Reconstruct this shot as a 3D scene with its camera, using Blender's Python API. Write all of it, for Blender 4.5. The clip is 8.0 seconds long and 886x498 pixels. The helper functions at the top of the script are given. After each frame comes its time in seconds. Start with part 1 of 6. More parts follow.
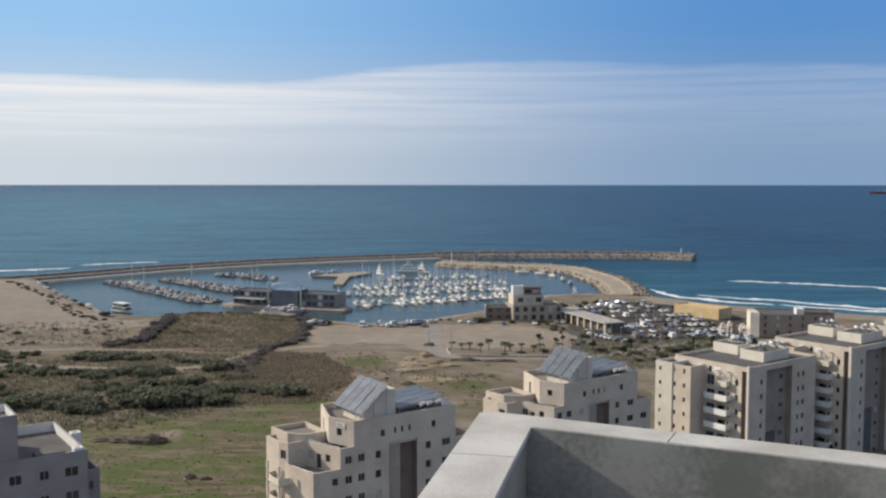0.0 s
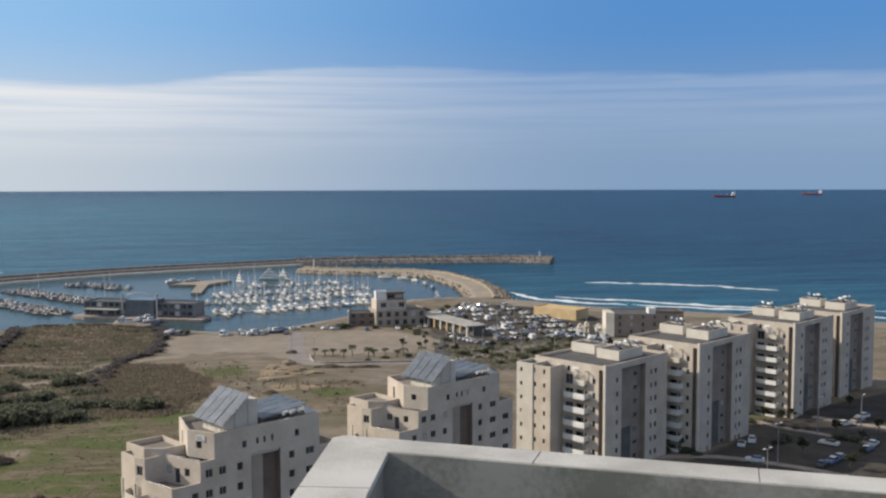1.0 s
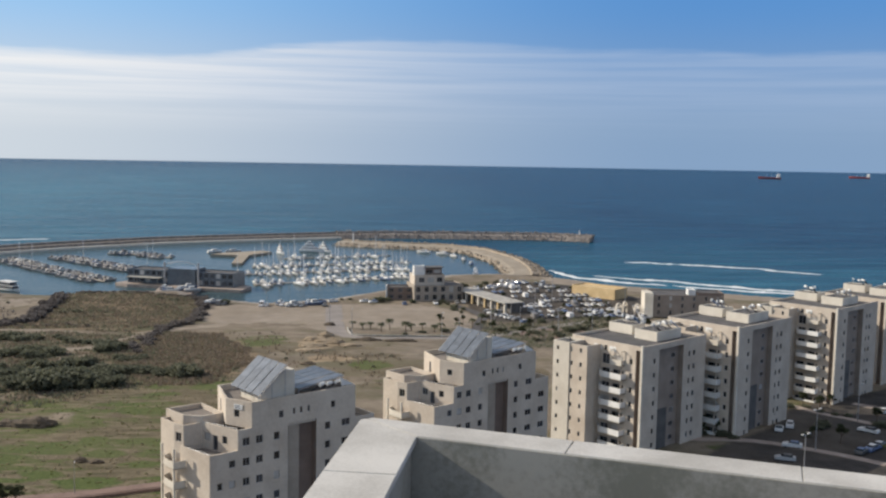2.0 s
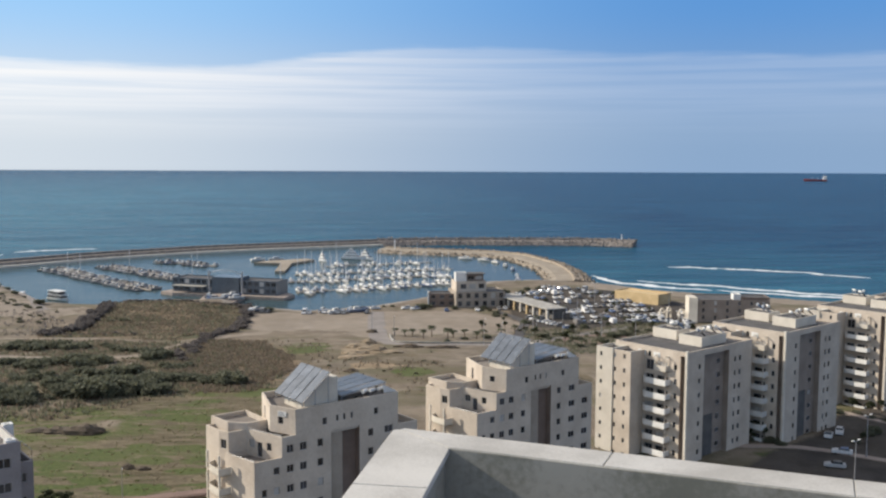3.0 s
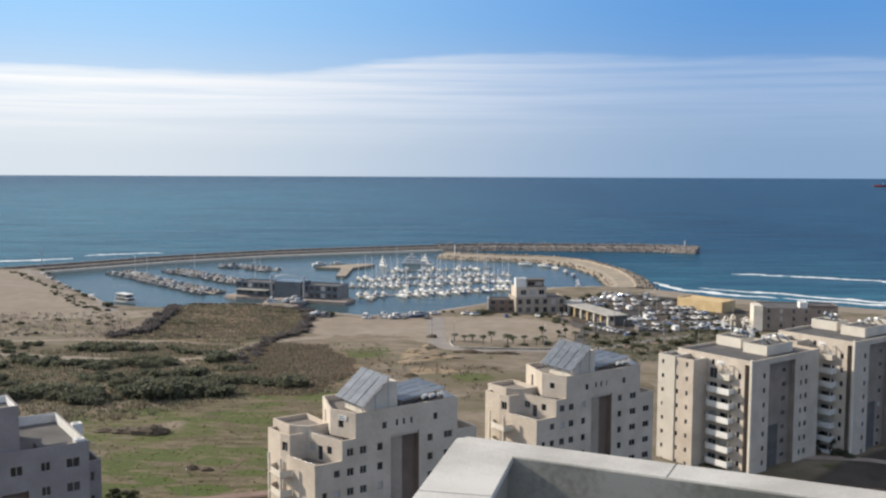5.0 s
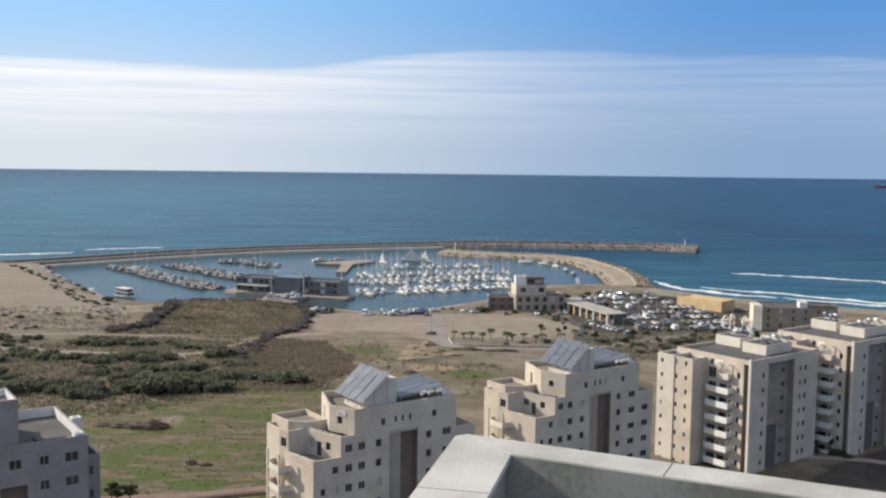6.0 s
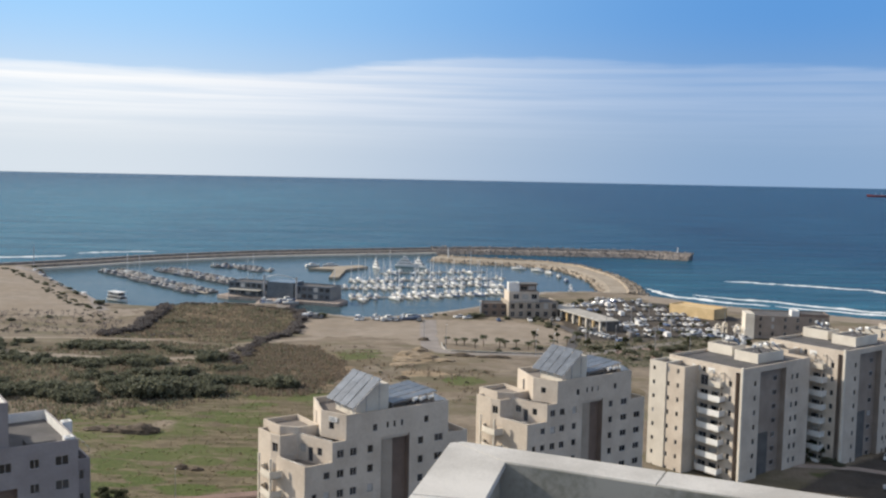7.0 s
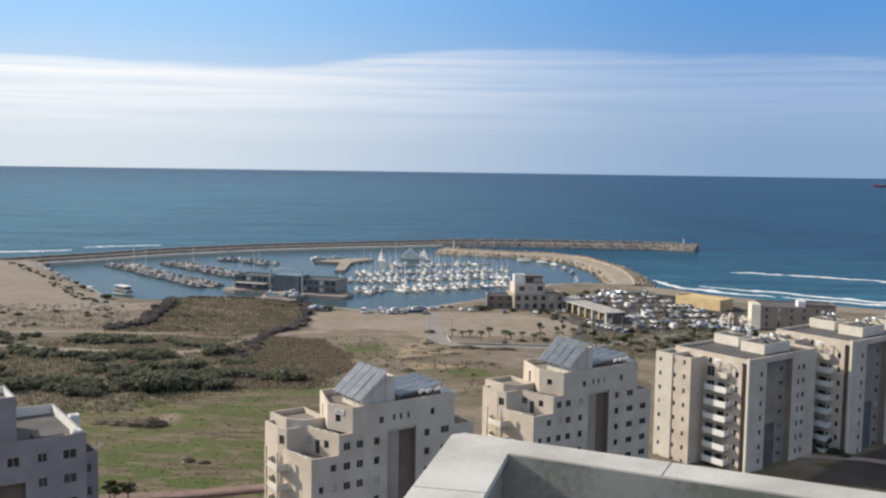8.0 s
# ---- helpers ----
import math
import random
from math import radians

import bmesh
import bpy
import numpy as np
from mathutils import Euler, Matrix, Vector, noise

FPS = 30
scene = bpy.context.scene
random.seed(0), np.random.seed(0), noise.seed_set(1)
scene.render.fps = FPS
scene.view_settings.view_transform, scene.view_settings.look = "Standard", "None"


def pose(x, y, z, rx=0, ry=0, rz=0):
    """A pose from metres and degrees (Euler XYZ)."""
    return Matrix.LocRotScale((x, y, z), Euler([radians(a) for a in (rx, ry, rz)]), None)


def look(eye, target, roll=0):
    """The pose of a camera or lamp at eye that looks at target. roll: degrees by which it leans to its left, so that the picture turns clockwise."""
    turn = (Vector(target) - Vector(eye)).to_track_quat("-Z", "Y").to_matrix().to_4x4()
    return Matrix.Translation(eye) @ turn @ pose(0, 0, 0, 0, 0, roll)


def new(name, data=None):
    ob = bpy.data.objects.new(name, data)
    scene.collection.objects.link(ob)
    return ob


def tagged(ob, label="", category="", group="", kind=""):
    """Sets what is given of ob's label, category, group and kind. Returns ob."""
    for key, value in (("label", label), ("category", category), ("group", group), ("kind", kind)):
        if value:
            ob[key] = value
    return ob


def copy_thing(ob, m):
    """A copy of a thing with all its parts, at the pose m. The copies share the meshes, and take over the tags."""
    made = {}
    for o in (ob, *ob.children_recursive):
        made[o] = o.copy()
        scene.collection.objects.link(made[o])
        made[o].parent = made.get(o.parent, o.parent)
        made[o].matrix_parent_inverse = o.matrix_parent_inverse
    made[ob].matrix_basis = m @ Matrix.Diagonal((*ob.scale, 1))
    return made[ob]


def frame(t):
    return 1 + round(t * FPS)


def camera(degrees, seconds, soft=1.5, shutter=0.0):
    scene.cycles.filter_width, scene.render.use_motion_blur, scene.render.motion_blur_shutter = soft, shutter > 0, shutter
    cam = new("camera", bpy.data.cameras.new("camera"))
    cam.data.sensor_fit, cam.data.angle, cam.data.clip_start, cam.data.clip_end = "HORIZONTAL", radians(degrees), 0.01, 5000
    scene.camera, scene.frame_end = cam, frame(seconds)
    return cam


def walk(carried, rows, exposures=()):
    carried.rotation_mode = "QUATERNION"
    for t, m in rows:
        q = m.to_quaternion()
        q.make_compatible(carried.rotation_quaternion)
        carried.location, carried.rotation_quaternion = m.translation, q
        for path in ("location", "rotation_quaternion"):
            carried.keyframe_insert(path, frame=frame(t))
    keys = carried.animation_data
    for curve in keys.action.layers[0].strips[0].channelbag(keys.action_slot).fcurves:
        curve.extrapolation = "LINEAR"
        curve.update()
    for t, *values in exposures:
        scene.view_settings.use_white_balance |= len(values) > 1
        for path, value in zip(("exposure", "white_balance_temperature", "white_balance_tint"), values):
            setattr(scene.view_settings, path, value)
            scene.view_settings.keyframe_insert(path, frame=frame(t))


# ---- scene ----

# ---- camera and its way ----
cam = camera(49.0, 8.0, soft=2.3)
WAY = (
    (0.0, -0.104, -0.402, 69.989, -0.204, -4.575, -0.027),
    (0.5, -0.070, -0.208, 69.977, -4.325, -4.747, 0.016),
    (1.0, -0.044, -0.096, 69.986, -8.331, -4.271, 0.072),
    (1.2, -0.034, -0.070, 69.989, -6.985, -4.775, -0.533),
    (2.3, 0.019, 0.055, 69.994, -5.459, -5.758, -1.033),
    (2.5, 0.038, 0.076, 69.983, -4.633, -5.772, -0.764),
    (3.0, 0.037, 0.124, 69.981, -3.537, -5.365, -0.283),
    (3.5, 0.035, 0.106, 69.989, -2.587, -5.354, -0.813),
    (4.0, 0.015, 0.054, 70.008, -0.348, -5.116, -0.601),
    (4.5, 0.019, 0.082, 70.003, 0.251, -5.207, 0.050),
    (5.8, 0.015, 0.043, 70.016, -0.331, -4.745, -0.935),
    (6.0, 0.016, 0.040, 70.017, 0.064, -5.231, -0.695),
    (6.5, 0.016, 0.052, 70.016, -0.324, -5.099, -0.967),
    (7.0, 0.005, 0.023, 70.026, -0.298, -4.875, -1.160),
    (7.5, 0.012, 0.042, 70.017, -0.579, -5.239, -1.693),
    (8.0, 0.024, 0.080, 70.007, -0.000, -5.327, -0.831),
)
walk(cam, [(t, pose(x, y, z, 90 + p, r, w)) for t, x, y, z, w, p, r in WAY],
     ((0.0, -0.12), (1.2, -0.15), (2.4, -0.02), (4.5, 0.10), (8.0, 0.09)))

# ---- sky, clouds and sun ----
SUN_TURN, SUN_UP = -71.5, 28.5


def plug(tree, n, slot, value):
    """Link a socket into a slot, or set the slot's value."""
    if isinstance(value, bpy.types.NodeSocket):
        tree.links.new(value, n.inputs[slot])
    elif isinstance(value, tuple) and len(value) == 3 and n.inputs[slot].type == "RGBA":
        n.inputs[slot].default_value = (*value, 1)
    else:
        n.inputs[slot].default_value = value


def maths(tree, op, a, b=0.0, clamp=False):
    n = tree.nodes.new("ShaderNodeMath")
    n.operation, n.use_clamp = op, clamp
    plug(tree, n, 0, a)
    plug(tree, n, 1, b)
    return n.outputs[0]


def ramp(tree, value, lo, hi, out_lo=0.0, out_hi=1.0):
    n = tree.nodes.new("ShaderNodeMapRange")
    n.interpolation_type = "SMOOTHSTEP"
    for i, v in enumerate((value, lo, hi, out_lo, out_hi)):
        plug(tree, n, i, v)
    return n.outputs[0]


def blend(tree, fac, a, b, how="MIX"):
    n = tree.nodes.new("ShaderNodeMix")
    n.data_type, n.blend_type = "RGBA", how
    plug(tree, n, 0, fac)
    plug(tree, n, 6, a)
    plug(tree, n, 7, b)
    return n.outputs[2]


def noise_of(tree, where, scale, detail=4.0, rough=0.55, stretch=None, turn=0.0):
    if stretch:
        m = tree.nodes.new("ShaderNodeMapping")
        tree.links.new(where, m.inputs[0])
        m.inputs["Scale"].default_value = stretch
        m.inputs["Rotation"].default_value = (0, 0, turn)
        where = m.outputs[0]
    n = tree.nodes.new("ShaderNodeTexNoise")
    tree.links.new(where, n.inputs["Vector"])
    n.inputs["Scale"].default_value, n.inputs["Detail"].default_value, n.inputs["Roughness"].default_value = scale, detail, rough
    return n.outputs[0]


world = bpy.data.worlds.new("world")
scene.world = world
world.use_nodes = True
wt = world.node_tree
wt.nodes.clear()
way = wt.nodes.new("ShaderNodeTexCoord").outputs["Generated"]
parts_of_way = wt.nodes.new("ShaderNodeSeparateXYZ")
wt.links.new(way, parts_of_way.inputs[0])
side, up = parts_of_way.outputs[0], parts_of_way.outputs[2]
high = wt.nodes.new("ShaderNodeTexSky")
high.sky_type, high.sun_disc, high.sun_elevation, high.sun_rotation = "NISHITA", False, radians(SUN_UP), radians(SUN_TURN)
dome = blend(wt, 0.5, blend(wt, 1.0, high.outputs[0], (0.215, 0.187, 0.165), "MULTIPLY"), (0.59, 0.57, 0.565))
# the hazy band over the horizon: brighter towards the sun's side
to_sun = ramp(wt, side, 0.36, -0.40)
low = blend(wt, to_sun, (0.255, 0.385, 0.58), (0.66, 0.725, 0.79))
clear = blend(wt, to_sun, (0.112, 0.305, 0.66), (0.33, 0.60, 0.93))
air = blend(wt, ramp(wt, up, 0.02, 0.16), low, clear)
# long streaked cloud bank, its upper rim rising and falling
wave = noise_of(wt, way, 7.0, 3.0, 0.5, (1.0, 1.0, 0.0))
crest = maths(wt, "ADD", ramp(wt, side, -0.17, 0.04, 0.092, 0.114), ramp(wt, side, 0.05, 0.45, 0.0, -0.012))
rim = maths(wt, "ADD", maths(wt, "MULTIPLY", maths(wt, "SUBTRACT", wave, 0.5), 0.012), crest)
fine = noise_of(wt, way, 9.0, 5.0, 0.6, (1.0, 1.0, 14.0))
streak = noise_of(wt, way, 3.2, 4.0, 0.55, (1.0, 1.0, 34.0))
edge = maths(wt, "ADD", rim, maths(wt, "MULTIPLY", maths(wt, "SUBTRACT", fine, 0.5), 0.016))
below = ramp(wt, maths(wt, "SUBTRACT", edge, up), 0.0, 0.011)
above = ramp(wt, up, 0.004, 0.075)
band = noise_of(wt, way, 1.6, 5.0, 0.62, (1.0, 1.0, 90.0))
weave = maths(wt, "MULTIPLY", ramp(wt, streak, 0.3, 0.62, 0.5, 1.0), ramp(wt, band, 0.35, 0.6, 0.76, 1.0))
crown = ramp(wt, maths(wt, "SUBTRACT", edge, up), 0.0, 0.03, 1.0, 0.0)
weave = maths(wt, "MAXIMUM", weave, maths(wt, "MULTIPLY", crown, 0.92))
thick = maths(wt, "MULTIPLY", maths(wt, "MULTIPLY", below, above), weave)
thick = maths(wt, "MULTIPLY", thick, ramp(wt, to_sun, 0.0, 0.75, 0.5, 0.97))
cloud = blend(wt, to_sun, (0.43, 0.545, 0.74), (0.93, 0.935, 0.94))
near = blend(wt, thick, air, cloud)
sky = blend(wt, ramp(wt, up, 0.2, 0.5), near, dome)
ground_bounce = blend(wt, ramp(wt, up, -0.02, -0.012), (0.10, 0.16, 0.24), sky)
back = wt.nodes.new("ShaderNodeBackground")
wt.links.new(ground_bounce, back.inputs[0])
back.inputs[1].default_value = 1.0
wt.links.new(back.outputs[0], wt.nodes.new("ShaderNodeOutputWorld").inputs[0])

sun = new("sun", bpy.data.lights.new("sun", "SUN"))
sun.data.energy, sun.data.angle, sun.data.color = 4.6, radians(0.6), (1.0, 0.905, 0.77)
a, e = radians(SUN_TURN), radians(SUN_UP)
sun.matrix_world = look((math.sin(a) * math.cos(e) * 300, math.cos(a) * math.cos(e) * 300, math.sin(e) * 300), (0, 0, 0))

# ---- materials ----


def surface(name, dark, light, scale=1.0, rough=0.8, bump=0.15, fine=12.0, metal=0.0, contrast=(0.3, 0.7), vary=0.0, stretch=None):
    """A matte procedural surface: two colours mixed by noise at two scales, with fine relief."""
    m = bpy.data.materials.new(name)
    m.use_nodes = True
    t = m.node_tree
    b = t.nodes["Principled BSDF"]
    where = t.nodes.new("ShaderNodeNewGeometry").outputs["Position"]
    big, small = noise_of(t, where, scale, 3.0, 0.5, stretch), noise_of(t, where, scale * fine, 4.0, 0.6)
    f = maths(t, "ADD", maths(t, "MULTIPLY", big, 0.65), maths(t, "MULTIPLY", small, 0.35))
    colour = blend(t, ramp(t, f, *contrast), dark, light)
    if vary:
        info = t.nodes.new("ShaderNodeObjectInfo")
        tone = ramp(t, info.outputs["Random"], 0.0, 1.0, 1.0 - vary, 1.0 + vary)
        grey = t.nodes.new("ShaderNodeCombineColor")
        for i in range(3):
            t.links.new(tone, grey.inputs[i])
        colour = blend(t, 1.0, colour, grey.outputs[0], "MULTIPLY")
    t.links.new(colour, b.inputs["Base Color"])
    plug(t, b, "Roughness", ramp(t, small, 0.2, 0.8, max(rough - 0.1, 0.03), min(rough + 0.1, 1.0)))
    b.inputs["Metallic"].default_value = metal
    if bump:
        n = t.nodes.new("ShaderNodeBump")
        n.inputs["Strength"].default_value, n.inputs["Distance"].default_value = bump, 1.0 / (scale * fine)
        t.links.new(small, n.inputs["Height"])
        t.links.new(n.outputs[0], b.inputs["Normal"])
    return m


def palette(name, colours, rough=0.4, metal=0.0):
    """Plain paint, its colour picked for each object from a few."""
    m = bpy.data.materials.new(name)
    m.use_nodes = True
    t = m.node_tree
    b = t.nodes["Principled BSDF"]
    r = t.nodes.new("ShaderNodeValToRGB")
    r.color_ramp.interpolation = "CONSTANT"
    while len(r.color_ramp.elements) < len(colours):
        r.color_ramp.elements.new(0.5)
    for i, c in enumerate(colours):
        r.color_ramp.elements[i].position = i / len(colours)
        r.color_ramp.elements[i].color = (*c, 1)
    t.links.new(t.nodes.new("ShaderNodeObjectInfo").outputs["Random"], r.inputs[0])
    where = t.nodes.new("ShaderNodeNewGeometry").outputs["Position"]
    dust = ramp(t, noise_of(t, where, 1.5, 3.0), 0.35, 0.75, 0.0, 0.25)
    t.links.new(blend(t, dust, r.outputs[0], (0.42, 0.38, 0.32)), b.inputs["Base Color"])
    b.inputs["Roughness"].default_value, b.inputs["Metallic"].default_value = rough, metal
    return m


STONE = surface("cladding_stone", (0.48, 0.41, 0.335), (0.63, 0.555, 0.465), 0.25, 0.85, 0.2, 9.0)
# STONE darkened to read as shade; bay cheek and harbour house use it
STONE_SHADE = surface("shaded_stone_cladding", (0.30, 0.255, 0.205), (0.40, 0.345, 0.285), 0.3, 0.85, 0.15, 9.0)
STONE_PALE = surface("pale_render", (0.58, 0.53, 0.45), (0.70, 0.65, 0.56), 0.3, 0.85, 0.2, 9.0)
STONE_BROWN = surface("dark_brown_surface", (0.17, 0.125, 0.10), (0.24, 0.18, 0.145), 0.3, 0.8, 0.15, 9.0)
# shade on the house front is put into this darker, cooler grey
HOUSE_SHADE_GREY = surface("shade_grey_render", (0.245, 0.222, 0.222), (0.325, 0.298, 0.295), 0.3, 0.85, 0.15, 9.0)
# darkened brown: carries the shade of tower recesses and the hotel front
SHADE_BROWN = surface("shade_brown_cladding", (0.245, 0.20, 0.165), (0.335, 0.28, 0.235), 0.3, 0.8, 0.15, 9.0)
SAND_WALL = surface("ochre_render", (0.52, 0.38, 0.20), (0.66, 0.50, 0.28), 0.3, 0.9, 0.2, 8.0)
ROOF = surface("roof_membrane", (0.065, 0.064, 0.066), (0.125, 0.12, 0.12), 0.35, 0.9, 0.2, 10.0)
TERRACE = surface("terrace_tiles", (0.16, 0.14, 0.125), (0.25, 0.225, 0.20), 0.35, 0.9, 0.2, 10.0)
WHITE = surface("white_paint", (0.66, 0.66, 0.64), (0.82, 0.81, 0.78), 0.5, 0.55, 0.08, 8.0)
CONCRETE = surface("concrete", (0.30, 0.285, 0.25), (0.47, 0.45, 0.41), 0.5, 0.85, 0.25, 10.0)
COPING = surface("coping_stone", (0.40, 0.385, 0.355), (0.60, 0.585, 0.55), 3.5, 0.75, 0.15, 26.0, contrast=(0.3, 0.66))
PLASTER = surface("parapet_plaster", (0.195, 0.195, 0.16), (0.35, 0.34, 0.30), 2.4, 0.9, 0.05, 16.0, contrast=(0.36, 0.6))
ASPHALT = surface("asphalt", (0.055, 0.05, 0.05), (0.10, 0.093, 0.09), 0.3, 0.9, 0.2, 12.0)
PAVING = surface("paving", (0.27, 0.22, 0.19), (0.42, 0.35, 0.30), 0.4, 0.9, 0.2, 9.0)
# rock tones lifted, slightly pink, with distance haze put into the colour
ROCK = surface("breakwater_rock", (0.16, 0.14, 0.125), (0.29, 0.26, 0.235), 0.35, 0.9, 0.5, 6.0, contrast=(0.35, 0.65))
ROCK_TAN = surface("tan_rock", (0.20, 0.165, 0.125), (0.37, 0.31, 0.24), 0.3, 0.9, 0.5, 6.0, contrast=(0.35, 0.65))
TRACK = surface("packed_track", (0.26, 0.22, 0.17), (0.37, 0.318, 0.25), 0.15, 0.95, 0.2, 8.0)
ROAD_PALE = surface("pale_worn_road", (0.205, 0.182, 0.165), (0.28, 0.25, 0.228), 0.2, 0.95, 0.15, 8.0)
BRICK_PATH = surface("reddish_path_paving", (0.17, 0.115, 0.095), (0.26, 0.18, 0.15), 0.3, 0.95, 0.15, 8.0)
ROAD_DUST = surface("dusty_road", (0.15, 0.13, 0.11), (0.23, 0.20, 0.17), 0.2, 0.95, 0.15, 8.0)
METAL = surface("galvanised_metal", (0.35, 0.35, 0.36), (0.55, 0.55, 0.56), 2.0, 0.45, 0.05, 8.0, metal=0.7)
SHEET = surface("pale_roof_sheet", (0.08, 0.098, 0.125), (0.15, 0.175, 0.21), 1.2, 0.4, 0.05, 8.0, metal=0.1, vary=0.12)
# blue-grey colour stands in for sky mirrored in the hall's glass
CURTAIN = surface("curtain_wall_sky_tint", (0.085, 0.105, 0.125), (0.135, 0.160, 0.185), 0.3, 0.3, 0.05, 8.0)
DARK_CLAD = surface("dark_cladding", (0.085, 0.082, 0.08), (0.15, 0.143, 0.136), 0.4, 0.85, 0.1, 8.0)
HULL = palette("hull_paint", ((0.60, 0.60, 0.58), (0.40, 0.40, 0.40), (0.66, 0.64, 0.60), (0.09, 0.13, 0.22), (0.45, 0.44, 0.43), (0.70, 0.70, 0.68), (0.24, 0.25, 0.26)), 0.3)
HULL_WORN = palette("worn_hull_paint", ((0.34, 0.31, 0.28), (0.50, 0.48, 0.45), (0.26, 0.24, 0.23), (0.40, 0.37, 0.33), (0.20, 0.20, 0.22)), 0.5)
COVER = palette("boat_canvas", ((0.12, 0.20, 0.36), (0.55, 0.55, 0.53), (0.30, 0.33, 0.36), (0.75, 0.73, 0.68), (0.06, 0.10, 0.18)), 0.8)
CAR = palette("car_paint", ((0.74, 0.74, 0.73), (0.78, 0.77, 0.75), (0.42, 0.43, 0.44), (0.08, 0.085, 0.09), (0.70, 0.70, 0.70), (0.10, 0.16, 0.30), (0.20, 0.19, 0.18), (0.56, 0.57, 0.58)), 0.42, 0.0)
TYRE = surface("tyre_rubber", (0.02, 0.02, 0.02), (0.04, 0.04, 0.04), 3.0, 0.85, 0.1)
BARK = surface("bark", (0.09, 0.065, 0.045), (0.17, 0.13, 0.095), 2.0, 0.95, 0.4)
DECK = surface("pontoon_boards", (0.24, 0.21, 0.17), (0.40, 0.36, 0.30), 0.8, 0.85, 0.2)
RED = surface("red_hull", (0.30, 0.04, 0.03), (0.42, 0.07, 0.05), 0.02, 0.6, 0.0)


def glass(name, tint, rough=0.16):
    m = bpy.data.materials.new(name)
    m.use_nodes = True
    b = m.node_tree.nodes["Principled BSDF"]
    t = m.node_tree
    info = t.nodes.new("ShaderNodeObjectInfo")
    t.links.new(blend(t, ramp(t, info.outputs["Random"], 0.25, 1.0), tint, tuple(c * 2.6 + 0.015 for c in tint)), b.inputs["Base Color"])
    b.inputs["Roughness"].default_value = rough
    b.inputs["Specular IOR Level"].default_value = 0.6
    return m


GLASS = glass("window_glass", (0.022, 0.024, 0.028))
SHUTTER = surface("window_shutter", (0.42, 0.40, 0.37), (0.55, 0.53, 0.50), 1.0, 0.7, 0.1, vary=0.15)


def leaves(name, dark, light):
    """Foliage: a tone for each leaf clump."""
    m = bpy.data.materials.new(name)
    m.use_nodes = True
    t = m.node_tree
    b = t.nodes["Principled BSDF"]
    g = t.nodes.new("ShaderNodeNewGeometry")
    f = maths(t, "ADD", maths(t, "MULTIPLY", g.outputs["Random Per Island"], 0.6), maths(t, "MULTIPLY", noise_of(t, g.outputs["Position"], 0.12, 3.0), 0.5))
    c = blend(t, ramp(t, f, 0.2, 0.9), dark, light)
    t.links.new(c, b.inputs["Base Color"])
    b.inputs["Roughness"].default_value = 0.75
    thin = t.nodes.new("ShaderNodeBsdfTranslucent")
    t.links.new(c, thin.inputs["Color"])
    both = t.nodes.new("ShaderNodeMixShader")
    both.inputs[0].default_value = 0.42
    t.links.new(b.outputs[0], both.inputs[1])
    t.links.new(thin.outputs[0], both.inputs[2])
    t.links.new(both.outputs[0], t.nodes["Material Output"].inputs["Surface"])
    return m


# leaf tones are lifted to stand in for distance haze
LEAF = leaves("shrub_leaves", (0.112, 0.122, 0.080), (0.205, 0.210, 0.138))
LEAF_TREE = leaves("tree_leaves", (0.035, 0.043, 0.02), (0.09, 0.105, 0.045))
DRY = leaves("dry_reed_leaves", (0.165, 0.132, 0.098), (0.265, 0.215, 0.160))
TWIG = leaves("bare_twigs", (0.14, 0.125, 0.116), (0.225, 0.20, 0.185))
STRAW = leaves("dry_stalks", (0.20, 0.165, 0.105), (0.33, 0.28, 0.185))
PALM = leaves("palm_fronds", (0.075, 0.085, 0.048), (0.15, 0.16, 0.09))
GRASS = leaves("grass_blades", (0.09, 0.115, 0.035), (0.20, 0.225, 0.075))


